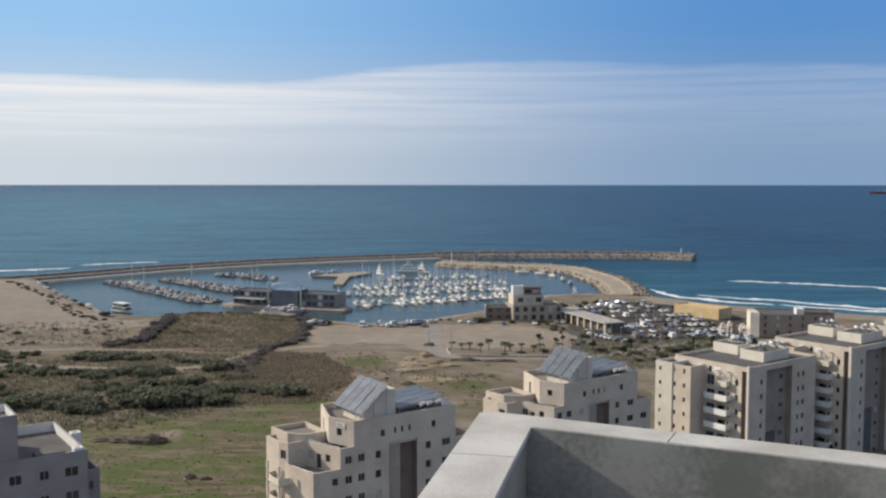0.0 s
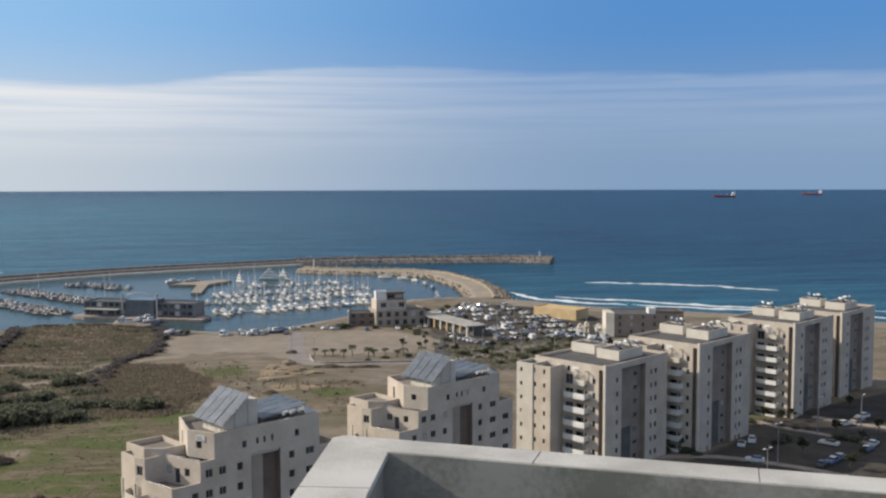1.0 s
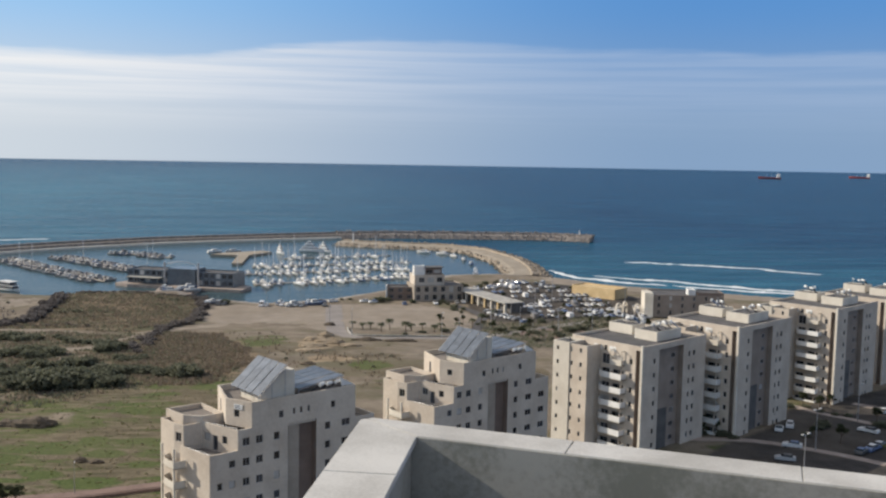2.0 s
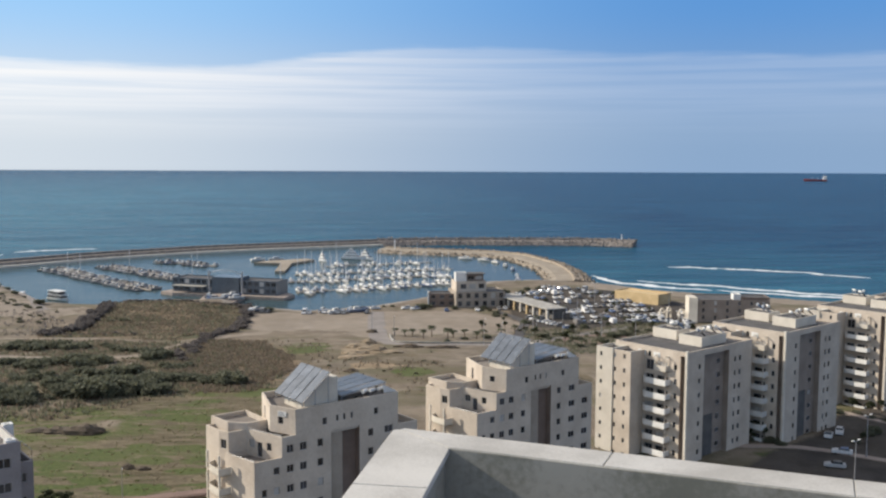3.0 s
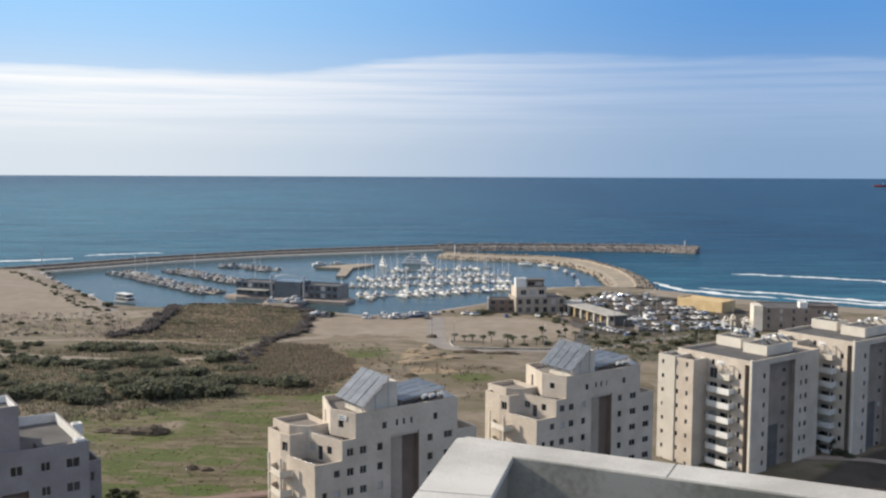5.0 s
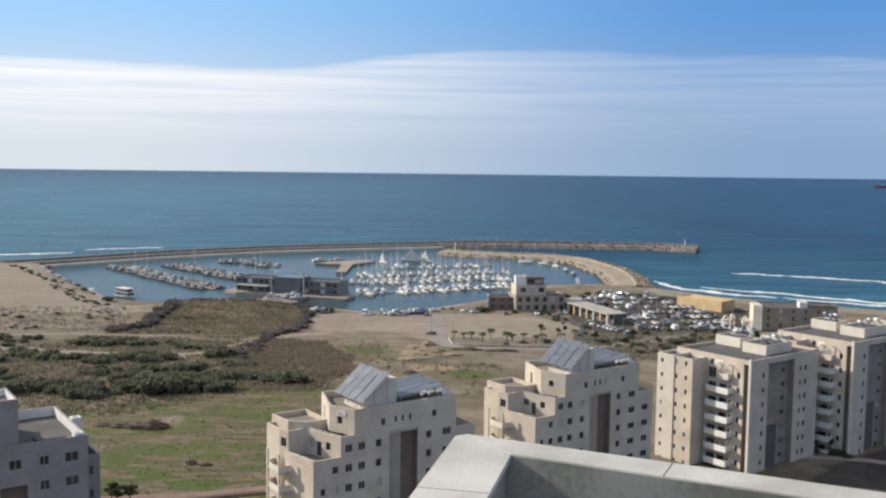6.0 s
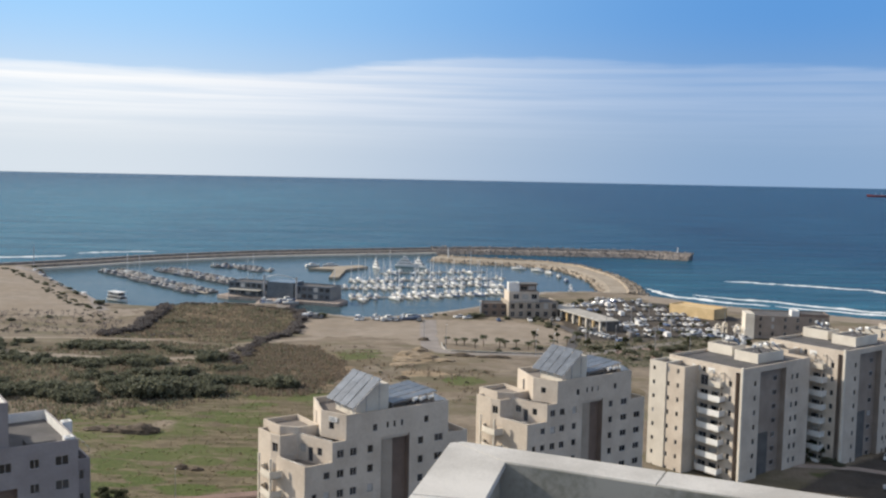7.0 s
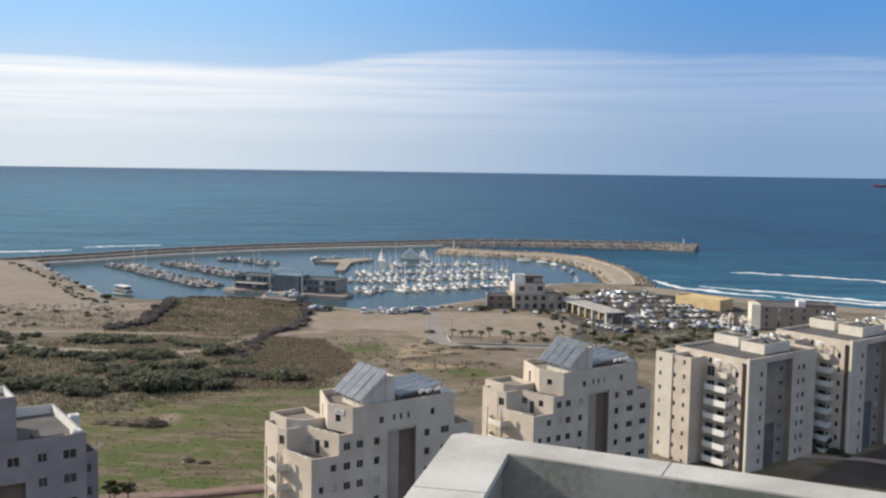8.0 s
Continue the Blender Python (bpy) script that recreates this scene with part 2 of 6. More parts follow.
def ground_surface():
    """Earth: sand, dry soil, grass, scrub litter, paving and asphalt, weighted by attributes."""
    m = bpy.data.materials.new("ground")
    m.use_nodes = True
    t = m.node_tree
    b = t.nodes["Principled BSDF"]
    where = t.nodes.new("ShaderNodeNewGeometry").outputs["Position"]

    def att(name):
        n = t.nodes.new("ShaderNodeAttribute")
        n.attribute_name = name
        return n.outputs["Fac"]

    big, mid, small = noise_of(t, where, 0.03, 4.0), noise_of(t, where, 0.16, 5.0, 0.65), noise_of(t, where, 1.3, 4.0, 0.6)
    strip = noise_of(t, where, 0.22, 5.0, 0.65, (0.28, 1.0, 1.0))

    weft = noise_of(t, where, 0.42, 6.0, 0.72, (0.22, 1.0, 1.0), 0.5)

    def soft(weight, texture, spread=0.55):
        return ramp(t, maths(t, "ADD", weight, maths(t, "MULTIPLY", maths(t, "SUBTRACT", texture, 0.5), spread * 2)), 0.42, 0.58)

    patch = noise_of(t, where, 0.06, 4.0, 0.6, (0.7, 1.0, 1.0), -0.3)
    soil = blend(t, ramp(t, mid, 0.3, 0.7), (0.165, 0.136, 0.104), (0.270, 0.228, 0.178))
    soil = blend(t, ramp(t, patch, 0.46, 0.62, 0.0, 0.75), soil, (0.125, 0.118, 0.070))
    soil = blend(t, ramp(t, strip, 0.5, 0.68, 0.0, 0.65), soil, (0.145, 0.116, 0.084))
    sand = blend(t, ramp(t, mid, 0.3, 0.75), (0.255, 0.216, 0.174), (0.335, 0.288, 0.238))
    heaped = blend(t, ramp(t, strip, 0.35, 0.65), (0.22, 0.165, 0.105), (0.36, 0.285, 0.195))
    turf = blend(t, ramp(t, small, 0.3, 0.7), (0.050, 0.080, 0.018), (0.096, 0.126, 0.036))
    straw = blend(t, ramp(t, weft, 0.42, 0.58), (0.078, 0.068, 0.040), (0.19, 0.160, 0.104))
    grass = blend(t, ramp(t, maths(t, "ADD", maths(t, "MULTIPLY", patch, 0.55), maths(t, "MULTIPLY", weft, 0.45)), 0.475, 0.53), turf, straw)
    grass = blend(t, ramp(t, maths(t, "ADD", maths(t, "MULTIPLY", weft, 0.6), maths(t, "MULTIPLY", mid, 0.4)), 0.53, 0.58, 0.0, 0.7), grass, (0.085, 0.070, 0.046))
    scrub = blend(t, ramp(t, mid, 0.3, 0.7), (0.088, 0.076, 0.050), (0.165, 0.136, 0.092))
    reed = blend(t, ramp(t, strip, 0.42, 0.57), (0.088, 0.090, 0.052), (0.225, 0.168, 0.112))
    # tar is darkened to carry the towers' shade lying on the street
    tar = blend(t, ramp(t, mid, 0.3, 0.7), (0.038, 0.036, 0.036), (0.078, 0.073, 0.07))
    pave = blend(t, ramp(t, mid, 0.3, 0.7), (0.24, 0.215, 0.19), (0.33, 0.30, 0.265))
    verge = blend(t, ramp(t, mid, 0.35, 0.65), (0.085, 0.084, 0.054), (0.165, 0.138, 0.108))
    c = soil
    for name, colour, tex in (("sand", sand, mid), ("scrub", scrub, mid), ("grass", grass, strip), ("turf", turf, strip), ("heaped", heaped, mid), ("reed", reed, mid), ("verge", verge, mid)):
        c = blend(t, soft(att(name), tex), c, colour)
    c = blend(t, soft(att("pave"), small, 0.12), c, pave)
    c = blend(t, soft(att("tar"), small, 0.12), c, tar)
    c = blend(t, ramp(t, big, 0.3, 0.7, 0.0, 0.25), c, (0.20, 0.155, 0.10), "MIX")
    t.links.new(c, b.inputs["Base Color"])
    b.inputs["Roughness"].default_value = 0.95
    b.inputs["Specular IOR Level"].default_value = 0.2
    n = t.nodes.new("ShaderNodeBump")
    n.inputs["Strength"].default_value, n.inputs["Distance"].default_value = 0.6, 0.5
    t.links.new(small, n.inputs["Height"])
    t.links.new(n.outputs[0], b.inputs["Normal"])
    return m


def sea_surface():
    """Open water: deep blue, greener over the shallows, painted paler towards the sun side, rippled, with broken foam
    near the beach.
    """
    m = bpy.data.materials.new("sea_water")
    m.use_nodes = True
    t = m.node_tree
    b = t.nodes["Principled BSDF"]
    where = t.nodes.new("ShaderNodeNewGeometry").outputs["Position"]
    n = t.nodes.new("ShaderNodeAttribute")
    n.attribute_name = "shallow"
    shallow = n.outputs["Fac"]
    patch = noise_of(t, where, 0.004, 5.0, 0.6, (0.35, 1.0, 1.0))
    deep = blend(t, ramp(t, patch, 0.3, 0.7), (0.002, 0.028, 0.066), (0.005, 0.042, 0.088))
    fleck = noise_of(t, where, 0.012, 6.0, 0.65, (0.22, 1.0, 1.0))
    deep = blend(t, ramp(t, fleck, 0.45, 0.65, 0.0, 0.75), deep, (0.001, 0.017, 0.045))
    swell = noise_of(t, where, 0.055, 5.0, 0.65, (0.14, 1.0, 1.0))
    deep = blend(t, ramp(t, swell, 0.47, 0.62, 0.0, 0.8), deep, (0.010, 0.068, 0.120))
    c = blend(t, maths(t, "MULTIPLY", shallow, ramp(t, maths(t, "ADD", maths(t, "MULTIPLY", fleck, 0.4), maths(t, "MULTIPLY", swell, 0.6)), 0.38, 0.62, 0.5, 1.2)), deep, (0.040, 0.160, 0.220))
    k = t.nodes.new("ShaderNodeAttribute")
    k.attribute_name = "calm"
    calm = k.outputs["Fac"]
    t.links.new(blend(t, calm, c, (0.055, 0.09, 0.105)), b.inputs["Base Color"])
    plug(t, b, "Roughness", ramp(t, calm, 0.0, 1.0, 0.27, 0.17))
    b.inputs["IOR"].default_value = 1.33
    b.inputs["Specular IOR Level"].default_value = 0.05
    ripple = maths(t, "ADD", noise_of(t, where, 0.10, 4.0, 0.6, (0.5, 1.0, 1.0)), maths(t, "MULTIPLY", noise_of(t, where, 0.5, 3.0), 0.35))
    ripple = maths(t, "ADD", ripple, maths(t, "MULTIPLY", noise_of(t, where, 0.018, 4.0, 0.6, (0.35, 1.0, 1.0)), 3.2))
    bump = t.nodes.new("ShaderNodeBump")
    bump.inputs["Distance"].default_value = 2.2
    plug(t, bump, "Strength", ramp(t, calm, 0.0, 1.0, 0.85, 0.10))
    t.links.new(ripple, bump.inputs["Height"])
    t.links.new(bump.outputs[0], b.inputs["Normal"])
    return m


GROUND, SEA = ground_surface(), sea_surface()
FOAM = surface("sea_foam", (0.55, 0.60, 0.62), (0.85, 0.86, 0.86), 0.4, 0.9, 0.3, 6.0)

# ---- building blocks of the meshes ----


def link(name, bm, material, parent=None, label="", smooth=False):
    me = bpy.data.meshes.new(name)
    bm.to_mesh(me)
    bm.free()
    for mt in (material if isinstance(material, (list, tuple)) else (material,)):
        me.materials.append(mt)
    if smooth:
        me.shade_smooth()
    ob = new(name, me)
    if parent:
        ob.parent = parent
    return tagged(ob, label)


part = link


def thing(name, label, category, m=None, group="", kind=""):
    ob = new(name)
    ob.matrix_basis = m or Matrix()
    return tagged(ob, label, category, group, kind)


def box(bm, x0, x1, y0, y1, z0, z1, turn=None):
    """A box with slightly shaped corners left to the caller; adds eight points and six faces."""
    v = [bm.verts.new((x, y, z)) for z in (z0, z1) for x, y in ((x0, y0), (x1, y0), (x1, y1), (x0, y1))]
    if turn:
        for p in v:
            p.co = turn @ p.co
    for f in ((3, 2, 1, 0), (4, 5, 6, 7), (0, 1, 5, 4), (1, 2, 6, 5), (2, 3, 7, 6), (3, 0, 4, 7)):
        bm.faces.new([v[i] for i in f])
    return v


def tube(bm, p, q, r0, r1, n=8):
    """A tapered round bar from p to q, closed at both ends."""
    p, q = Vector(p), Vector(q)
    turn = (q - p).to_track_quat("Z", "Y").to_matrix()
    rings = []
    for c, r in ((p, r0), (q, r1)):
        rings.append([bm.verts.new(c + turn @ Vector((r * math.cos(i * math.tau / n), r * math.sin(i * math.tau / n), 0))) for i in range(n)])
    for i in range(n):
        bm.faces.new((rings[0][i], rings[0][(i + 1) % n], rings[1][(i + 1) % n], rings[1][i]))
    bm.faces.new(rings[0][::-1])
    bm.faces.new(rings[1])


def prism(bm, poly, z0, z1, mat=0):
    """A closed upright prism over a plan polygon (counter-clockwise)."""
    lo, hi = [bm.verts.new((x, y, z0)) for x, y in poly], [bm.verts.new((x, y, z1)) for x, y in poly]
    n = len(poly)
    made = [bm.faces.new((lo[i], lo[(i + 1) % n], hi[(i + 1) % n], hi[i])) for i in range(n)]
    made += [bm.faces.new(hi), bm.faces.new(lo[::-1])]
    for f in made:
        f.material_index = mat


def loft(bm, sections, close=True):
    """Skin a row of equal-length rings of points."""
    rings = [[bm.verts.new(p) for p in s] for s in sections]
    n = len(rings[0])
    for a, b in zip(rings, rings[1:]):
        for i in range(n if close else n - 1):
            j = (i + 1) % n
            bm.faces.new((a[i], a[j], b[j], b[i]))
    return rings


def smooth_line(points, step):
    """Points every step metres on a Catmull-Rom line through the given plan points."""
    p = [np.array(q, float) for q in points]
    p = [2 * p[0] - p[1], *p, 2 * p[-1] - p[-2]]
    out = []
    for i in range(1, len(p) - 2):
        n = max(2, int(np.linalg.norm(p[i + 1] - p[i]) / step))
        for k in range(n):
            s = k / n
            out.append(0.5 * (2 * p[i] + (p[i + 1] - p[i - 1]) * s + (2 * p[i - 1] - 5 * p[i] + 4 * p[i + 1] - p[i + 2]) * s * s
                              + (3 * p[i] - p[i - 1] - 3 * p[i + 1] + p[i + 2]) * s ** 3))
    out.append(p[-2])
    return np.array(out)


def inside(poly, x, y):
    """Mask of the points inside a plan polygon."""
    hit = np.zeros(x.shape, bool)
    for (x0, y0), (x1, y1) in zip(poly, (*poly[1:], poly[0])):
        if y0 != y1:
            hit ^= ((y0 > y) != (y1 > y)) & (x < (x1 - x0) * (y - y0) / (y1 - y0) + x0)
    return hit


def signed(poly, x, y):
    """Distance to a plan polygon's edge, positive inside."""
    d = np.full(x.shape, 1e9)
    for (x0, y0), (x1, y1) in zip(poly, (*poly[1:], poly[0])):
        ex, ey = x1 - x0, y1 - y0
        s = np.clip(((x - x0) * ex + (y - y0) * ey) / (ex * ex + ey * ey), 0, 1)
        d = np.minimum(d, np.hypot(x - x0 - s * ex, y - y0 - s * ey))
    return np.where(inside(poly, x, y), d, -d)


def edge_of(poly, x, y, width=6.0):
    """Weight that goes from 0 to 1 across a polygon's edge."""
    return np.clip(signed(poly, x, y) / width * 0.5 + 0.5, 0, 1)


def sheet(name, xs, ys, height, material, weights):
    """A ground sheet on a grid of plan lines, with weights as point attributes."""
    gx, gy = np.meshgrid(xs, ys)
    gz = height(gx, gy)
    w, h = len(xs), len(ys)
    verts = np.stack((gx, gy, gz), -1).reshape(-1, 3)
    i = (np.arange(h - 1)[:, None] * w + np.arange(w - 1)).reshape(-1)
    faces = np.stack((i, i + 1, i + 1 + w, i + w), -1)
    me = bpy.data.meshes.new(name)
    me.from_pydata(verts.tolist(), [], faces.tolist())
    for key, values in weights(gx, gy).items():
        me.attributes.new(key, "FLOAT", "POINT").data.foreach_set("value", values.reshape(-1).astype(np.float32))
    me.materials.append(material)
    me.shade_smooth()
    return new(name, me)


# ---- land and sea ----
SHORE = ((-2600, -600), (2200, -600), (2200, -840), (277, 427), (218, 466), (168, 495), (118, 527), (88, 540), (56, 533), (23, 476), (-5, 446), (-35, 434),
         (-62, 447), (-71, 466), (-122, 465), (-126, 449), (-153, 453), (-174, 486), (-197, 517), (-227, 566), (-244, 602), (-288, 606), (-700, 700), (-2600, 900))
PLAZA = ((-60, 428), (-30, 419), (0, 424), (32, 424), (52, 410), (56, 384), (46, 360), (4, 356), (-8, 352), (-20, 372), (-44, 370), (-54, 380))
LOT = ((60, 462), (86, 508), (122, 484), (140, 450), (134, 400), (120, 388), (100, 388), (80, 374), (62, 376), (54, 400))
VERGE = ((38, 336), (50, 356), (60, 376), (80, 374), (100, 388), (120, 388), (130, 340), (112, 318), (60, 314), (46, 322))
DUNE = ((-290, 600), (-245, 583), (-185, 486), (-149, 432), (-128, 424), (-132, 414), (-166, 410), (-300, 408), (-700, 520))
REEDS = ((-125, 452), (-93, 452), (-62, 440), (-57, 404), (-58, 374), (-66, 356), (-70, 347), (-81, 346), (-104, 356), (-126, 356), (-119, 374), (-120, 420))
BRUSH = ((-66, 332), (-55, 348), (-40, 342), (-32, 314), (-22, 284), (-29, 252), (-47, 246), (-60, 275), (-62, 300))
SCRUB = ((-260, 350), (-119, 350), (-78, 339), (-58, 345), (-37, 330), (-30, 290), (-28, 250), (-45, 244), (-58, 240), (-64, 230), (-82, 221), (-200, 205))
MEADOW = ((-110, 220), (-80, 222), (-70, 222), (-63, 233), (-57, 241), (-43, 245), (-31, 240), (-22, 235), (-12, 160), (-110, 140))
STREET = ((62, 176), (84, 200), (100, 212), (112, 228), (150, 248), (200, 272), (330, 300), (330, 100), (100, 80))

def land_height(x, y):
    s = np.clip((y - 230) / 190, 0, 1)
    s = s * s * (3 - 2 * s)
    k = np.clip((x - 15) / 40, 0, 1)
    base = (10 - 2.5 * k * k * (3 - 2 * k)) * (1 - s) + 2.5 * s
    n = np.array([noise.noise(Vector((a / 37, b / 37, 0.3))) * 0.5 + noise.noise(Vector((a / 13, b / 13, 5.1))) * 0.25 for a, b in zip(x.flat, y.flat)]).reshape(x.shape)
    rough = np.clip((330 - np.abs(y - 330)) / 200, 0, 1) * np.clip((40 - x) / 40, 0, 1)
    base = base + n * 1.3 * rough
    base = base + 3.0 * edge_of(DUNE, x, y, 60.0) * np.clip((y - 380) / 60, 0, 1)
    d = signed(SHORE, x, y)
    beach = np.clip((x - 100) / 40, 0, 1)
    slope = np.where(beach > 0, 0.06 * beach + 0.6 * (1 - beach), 0.6)
    return np.where(d > 0, np.minimum(base, 0.0 + d * slope), np.maximum(d * 0.4, -4.0))


def trails(x, y):
    """Dirt tracks through the scrub: weights of the broad ones and of the narrow ones."""
    broad = np.clip(1.1 - np.abs(y - 351 + 4 * np.sin(x / 26 + 2.2)) / 3.2, 0, 1) * (x < -68) + np.clip(1.2 - np.abs(y - 351 - 0.72 * (x + 63)) / 5, 0, 1) * (np.abs(x + 57) < 14) + np.clip(1.15 - np.abs(y - 332 - 2.4 * (x + 70)) / 5, 0, 1) * (np.abs(y - 333) < 16)
    narrow = np.clip(1.2 - np.abs(y - 309 + 4 * np.sin(x / 17 + 1)) / 3.6, 0, 1) * (x < -74)
    return broad, narrow


def land_weights(x, y):
    d = signed(SHORE, x, y)
    beach = np.clip((38 - d) / 10, 0, 1) * np.clip((x - 105) / 10, 0, 1)
    spots = np.array([noise.noise(Vector((a / 15, b / 15, 2.7))) for a, b in zip(x.flat, y.flat)]).reshape(x.shape)
    meadow = edge_of(MEADOW, x, y, 14)
    tufts = np.clip(1.15 - np.hypot((x + 26) / 13, (y - 326) / 22), 0, 0.62) + np.clip(1.25 - np.hypot((x - 8.5) / 8, (y - 273) / 9), 0, 1)
    for cx, cy, wx, wy in ((-61, 222, 6, 3), (-44, 221, 8, 3.5), (-42, 237, 6, 3), (-50, 200, 4, 4), (-39, 199, 8, 4), (-45, 191, 6, 4), (-63, 186, 4, 4), (-45, 175, 9, 4), (-44, 174, 9, 4), (-54, 179, 6, 4), (-33, 242, 5, 3), (-38, 184, 7, 3)):
        tufts = np.maximum(tufts, np.clip(1.25 - np.hypot((x - cx) / wx, (y - cy) / wy), 0, 0.8))
    mounds = np.clip(1.2 - np.hypot((x + 6) / 11, (y - 318) / 20), 0, 1) + np.clip(1.1 - np.hypot((x + 2) / 14, (y - 284) / 12), 0, 0.7)
    rest = np.clip(0.34 + spots * 0.5, 0, 0.55) * np.clip((x + 120) / 60, 0, 1) * np.clip((300 - y) / 40, 0, 1)
    paths, tracks = trails(x, y)
    return {"sand": np.clip(edge_of(PLAZA, x, y, 8) + beach + edge_of(DUNE, x, y, 25) + paths * 0.9 + tracks, 0, 1),
            "grass": np.clip(meadow * np.clip(0.8 + spots * 0.7 + (x + 58) / 110, 0, 1) + rest, 0, 1), "turf": np.clip(tufts + spots * 0.25, 0, 1) * (tufts > 0), "heaped": np.clip(mounds, 0, 1),
            "verge": edge_of(VERGE, x, y, 8),
            "scrub": np.clip(edge_of(SCRUB, x, y, 40) * (1 - np.clip(paths + tracks, 0, 1)) * np.clip(0.75 + spots, 0, 1) + np.clip(0.36 + spots * 0.9, 0, 0.7) * (x > -62) * (x < 60) * np.clip((345 - y) / 20, 0, 1) * np.clip((y - 235) / 20, 0, 1), 0, 1),
            "reed": np.clip(edge_of(REEDS, x, y, 8) + edge_of(BRUSH, x, y, 14), 0, 1),
            "pave": np.clip(1.4 - np.abs(d - 4) / 5, 0, 1) * (x < 100) * (x > -75),
            "tar": np.clip(edge_of(LOT, x, y, 6) + edge_of(STREET, x, y, 6), 0, 1)}


def uneven(*pieces):
    return np.concatenate([np.arange(a, b, s) for a, b, s in pieces])


LAND_X = uneven((-2600, -400, 200), (-400, -180, 6), (-180, 180, 2.2), (180, 420, 6), (420, 2201, 178))
LAND_Y = uneven((-600, 100, 70), (100, 150, 6), (150, 300, 2.0), (300, 620, 2.6), (620, 1000, 38))
land = sheet("ground", LAND_X, LAND_Y, land_height, GROUND, land_weights)
tagged(land, "sandy coastal ground with dry soil, grass and scrub", "ground", kind="structure")


def sea_weights(x, y):
    d = -signed(SHORE, x, y)
    far = np.hypot(x, y)
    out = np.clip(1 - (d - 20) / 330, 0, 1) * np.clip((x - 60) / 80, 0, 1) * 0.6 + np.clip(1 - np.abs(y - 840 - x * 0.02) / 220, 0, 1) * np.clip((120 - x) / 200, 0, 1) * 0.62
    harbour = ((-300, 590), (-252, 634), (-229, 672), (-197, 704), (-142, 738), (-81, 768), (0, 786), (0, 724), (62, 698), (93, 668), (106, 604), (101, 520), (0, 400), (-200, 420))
    # paints the sun-side brightening of the open sea into its water colour
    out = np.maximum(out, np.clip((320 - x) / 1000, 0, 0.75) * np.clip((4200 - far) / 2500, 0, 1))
    return {"shallow": np.clip(out, 0, 1), "calm": edge_of(harbour, x, y, 12)}


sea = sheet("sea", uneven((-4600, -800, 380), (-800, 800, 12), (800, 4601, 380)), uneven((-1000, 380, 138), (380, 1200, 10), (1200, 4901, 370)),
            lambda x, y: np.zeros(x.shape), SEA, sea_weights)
tagged(sea, "deep blue open sea, greener over the shallows and painted paler sunward", "sea", kind="structure")

# ---- breakwaters ----


def ribbon(bm, line, profile, jag=0.0, seed=0.0, mat=None):
    """A bank along a plan line: profile rows of (offset to the left, height)."""
    d = np.gradient(line, axis=0)
    d /= np.linalg.norm(d, axis=1)[:, None]
    rows = []
    for (x, y), (dx, dy) in zip(line, d):
        row = []
        for o, z in profile:
            k = noise.noise(Vector((x / 3.1, y / 3.1, o + seed))) * jag
            row.append(bm.verts.new((x - dy * (o + k), y + dx * (o + k), z + noise.noise(Vector((x / 2.3, y / 2.3, o * 0.7 + seed + 9))) * jag * 0.7)))
        rows.append(row)
    for a, b in zip(rows, rows[1:]):
        for i in range(len(a) - 1):
            f = bm.faces.new((a[i], b[i], b[i + 1], a[i + 1]))
            if mat:
                f.material_index = mat[i]
    for row in (rows[0][::-1], rows[-1]):
        bm.faces.new(row)


def rubble(bm, line, offsets, step, size, rng):
    """Loose rocks along a bank: uneven lumps."""
    d = np.gradient(line, axis=0)
    d /= np.linalg.norm(d, axis=1)[:, None]
    for (x, y), (dx, dy) in zip(line, d):
        for o, z in offsets:
            k = o + rng.uniform(-1.2, 1.2)
            s = size * rng.uniform(0.55, 1.3)
            c = Vector((x - dy * k + rng.uniform(-step, step) * dx, y + dx * k + rng.uniform(-step, step) * dy, z + rng.uniform(-0.3, 0.4)))
            turn = Euler((rng.uniform(0, 3), rng.uniform(0, 3), rng.uniform(0, 3))).to_matrix()
            box_at = box(bm, -s, s, -s * 0.8, s * 0.8, -s * 0.6, s * 0.6)
            for v in box_at:
                v.co = c + turn @ (v.co * rng.uniform(0.75, 1.15))


rng = random.Random(4)
MAIN = smooth_line(((-272, 592), (-245, 616), (-223, 638), (-195, 668), (-163, 693), (-128, 718), (-80, 741), (-28, 763), (-2, 774)), 4.0)
bm = bmesh.new()
ribbon(bm, MAIN, ((-7, -2.0), (-6.6, 1.5), (-3.2, 1.6), (-2.4, 3.2), (3.6, 3.4), (3.8, 4.7), (5.4, 4.8), (14, -2.0)), 0.0, mat=(0, 0, 2, 1, 3, 3, 2))
main_arm = link("breakwater", bm, (STONE_PALE, ROAD_DUST, ROCK, ROCK))
tagged(main_arm, "long curved breakwater with a road, sea wall and pale concrete quay", "breakwater", kind="structure")
bm = bmesh.new()
rubble(bm, MAIN, ((6.5, 4.0), (8.5, 2.9), (11, 1.2), (13, 0.0), (-2.6, 2.3)), 2.0, 0.6, rng)
tagged(link("breakwater_rocks", bm, ROCK), "dark armour rocks piled along the breakwater", "rocks", kind="stuff")
HEAD = smooth_line(((-2, 774), (50, 781), (100, 781), (165, 777), (200, 762)), 4.0)
bm = bmesh.new()
ribbon(bm, HEAD, ((-9, -2.0), (-3, 3.0), (3, 3.6), (4, 5.2), (7, 5.2), (14, -2.0)), 0.5, 2.0)
link("breakwater_head", bm, ROCK)
tagged(bpy.data.objects["breakwater_head"], "rubble breakwater arm with a blunt end", "breakwater", kind="structure")
bm = bmesh.new()
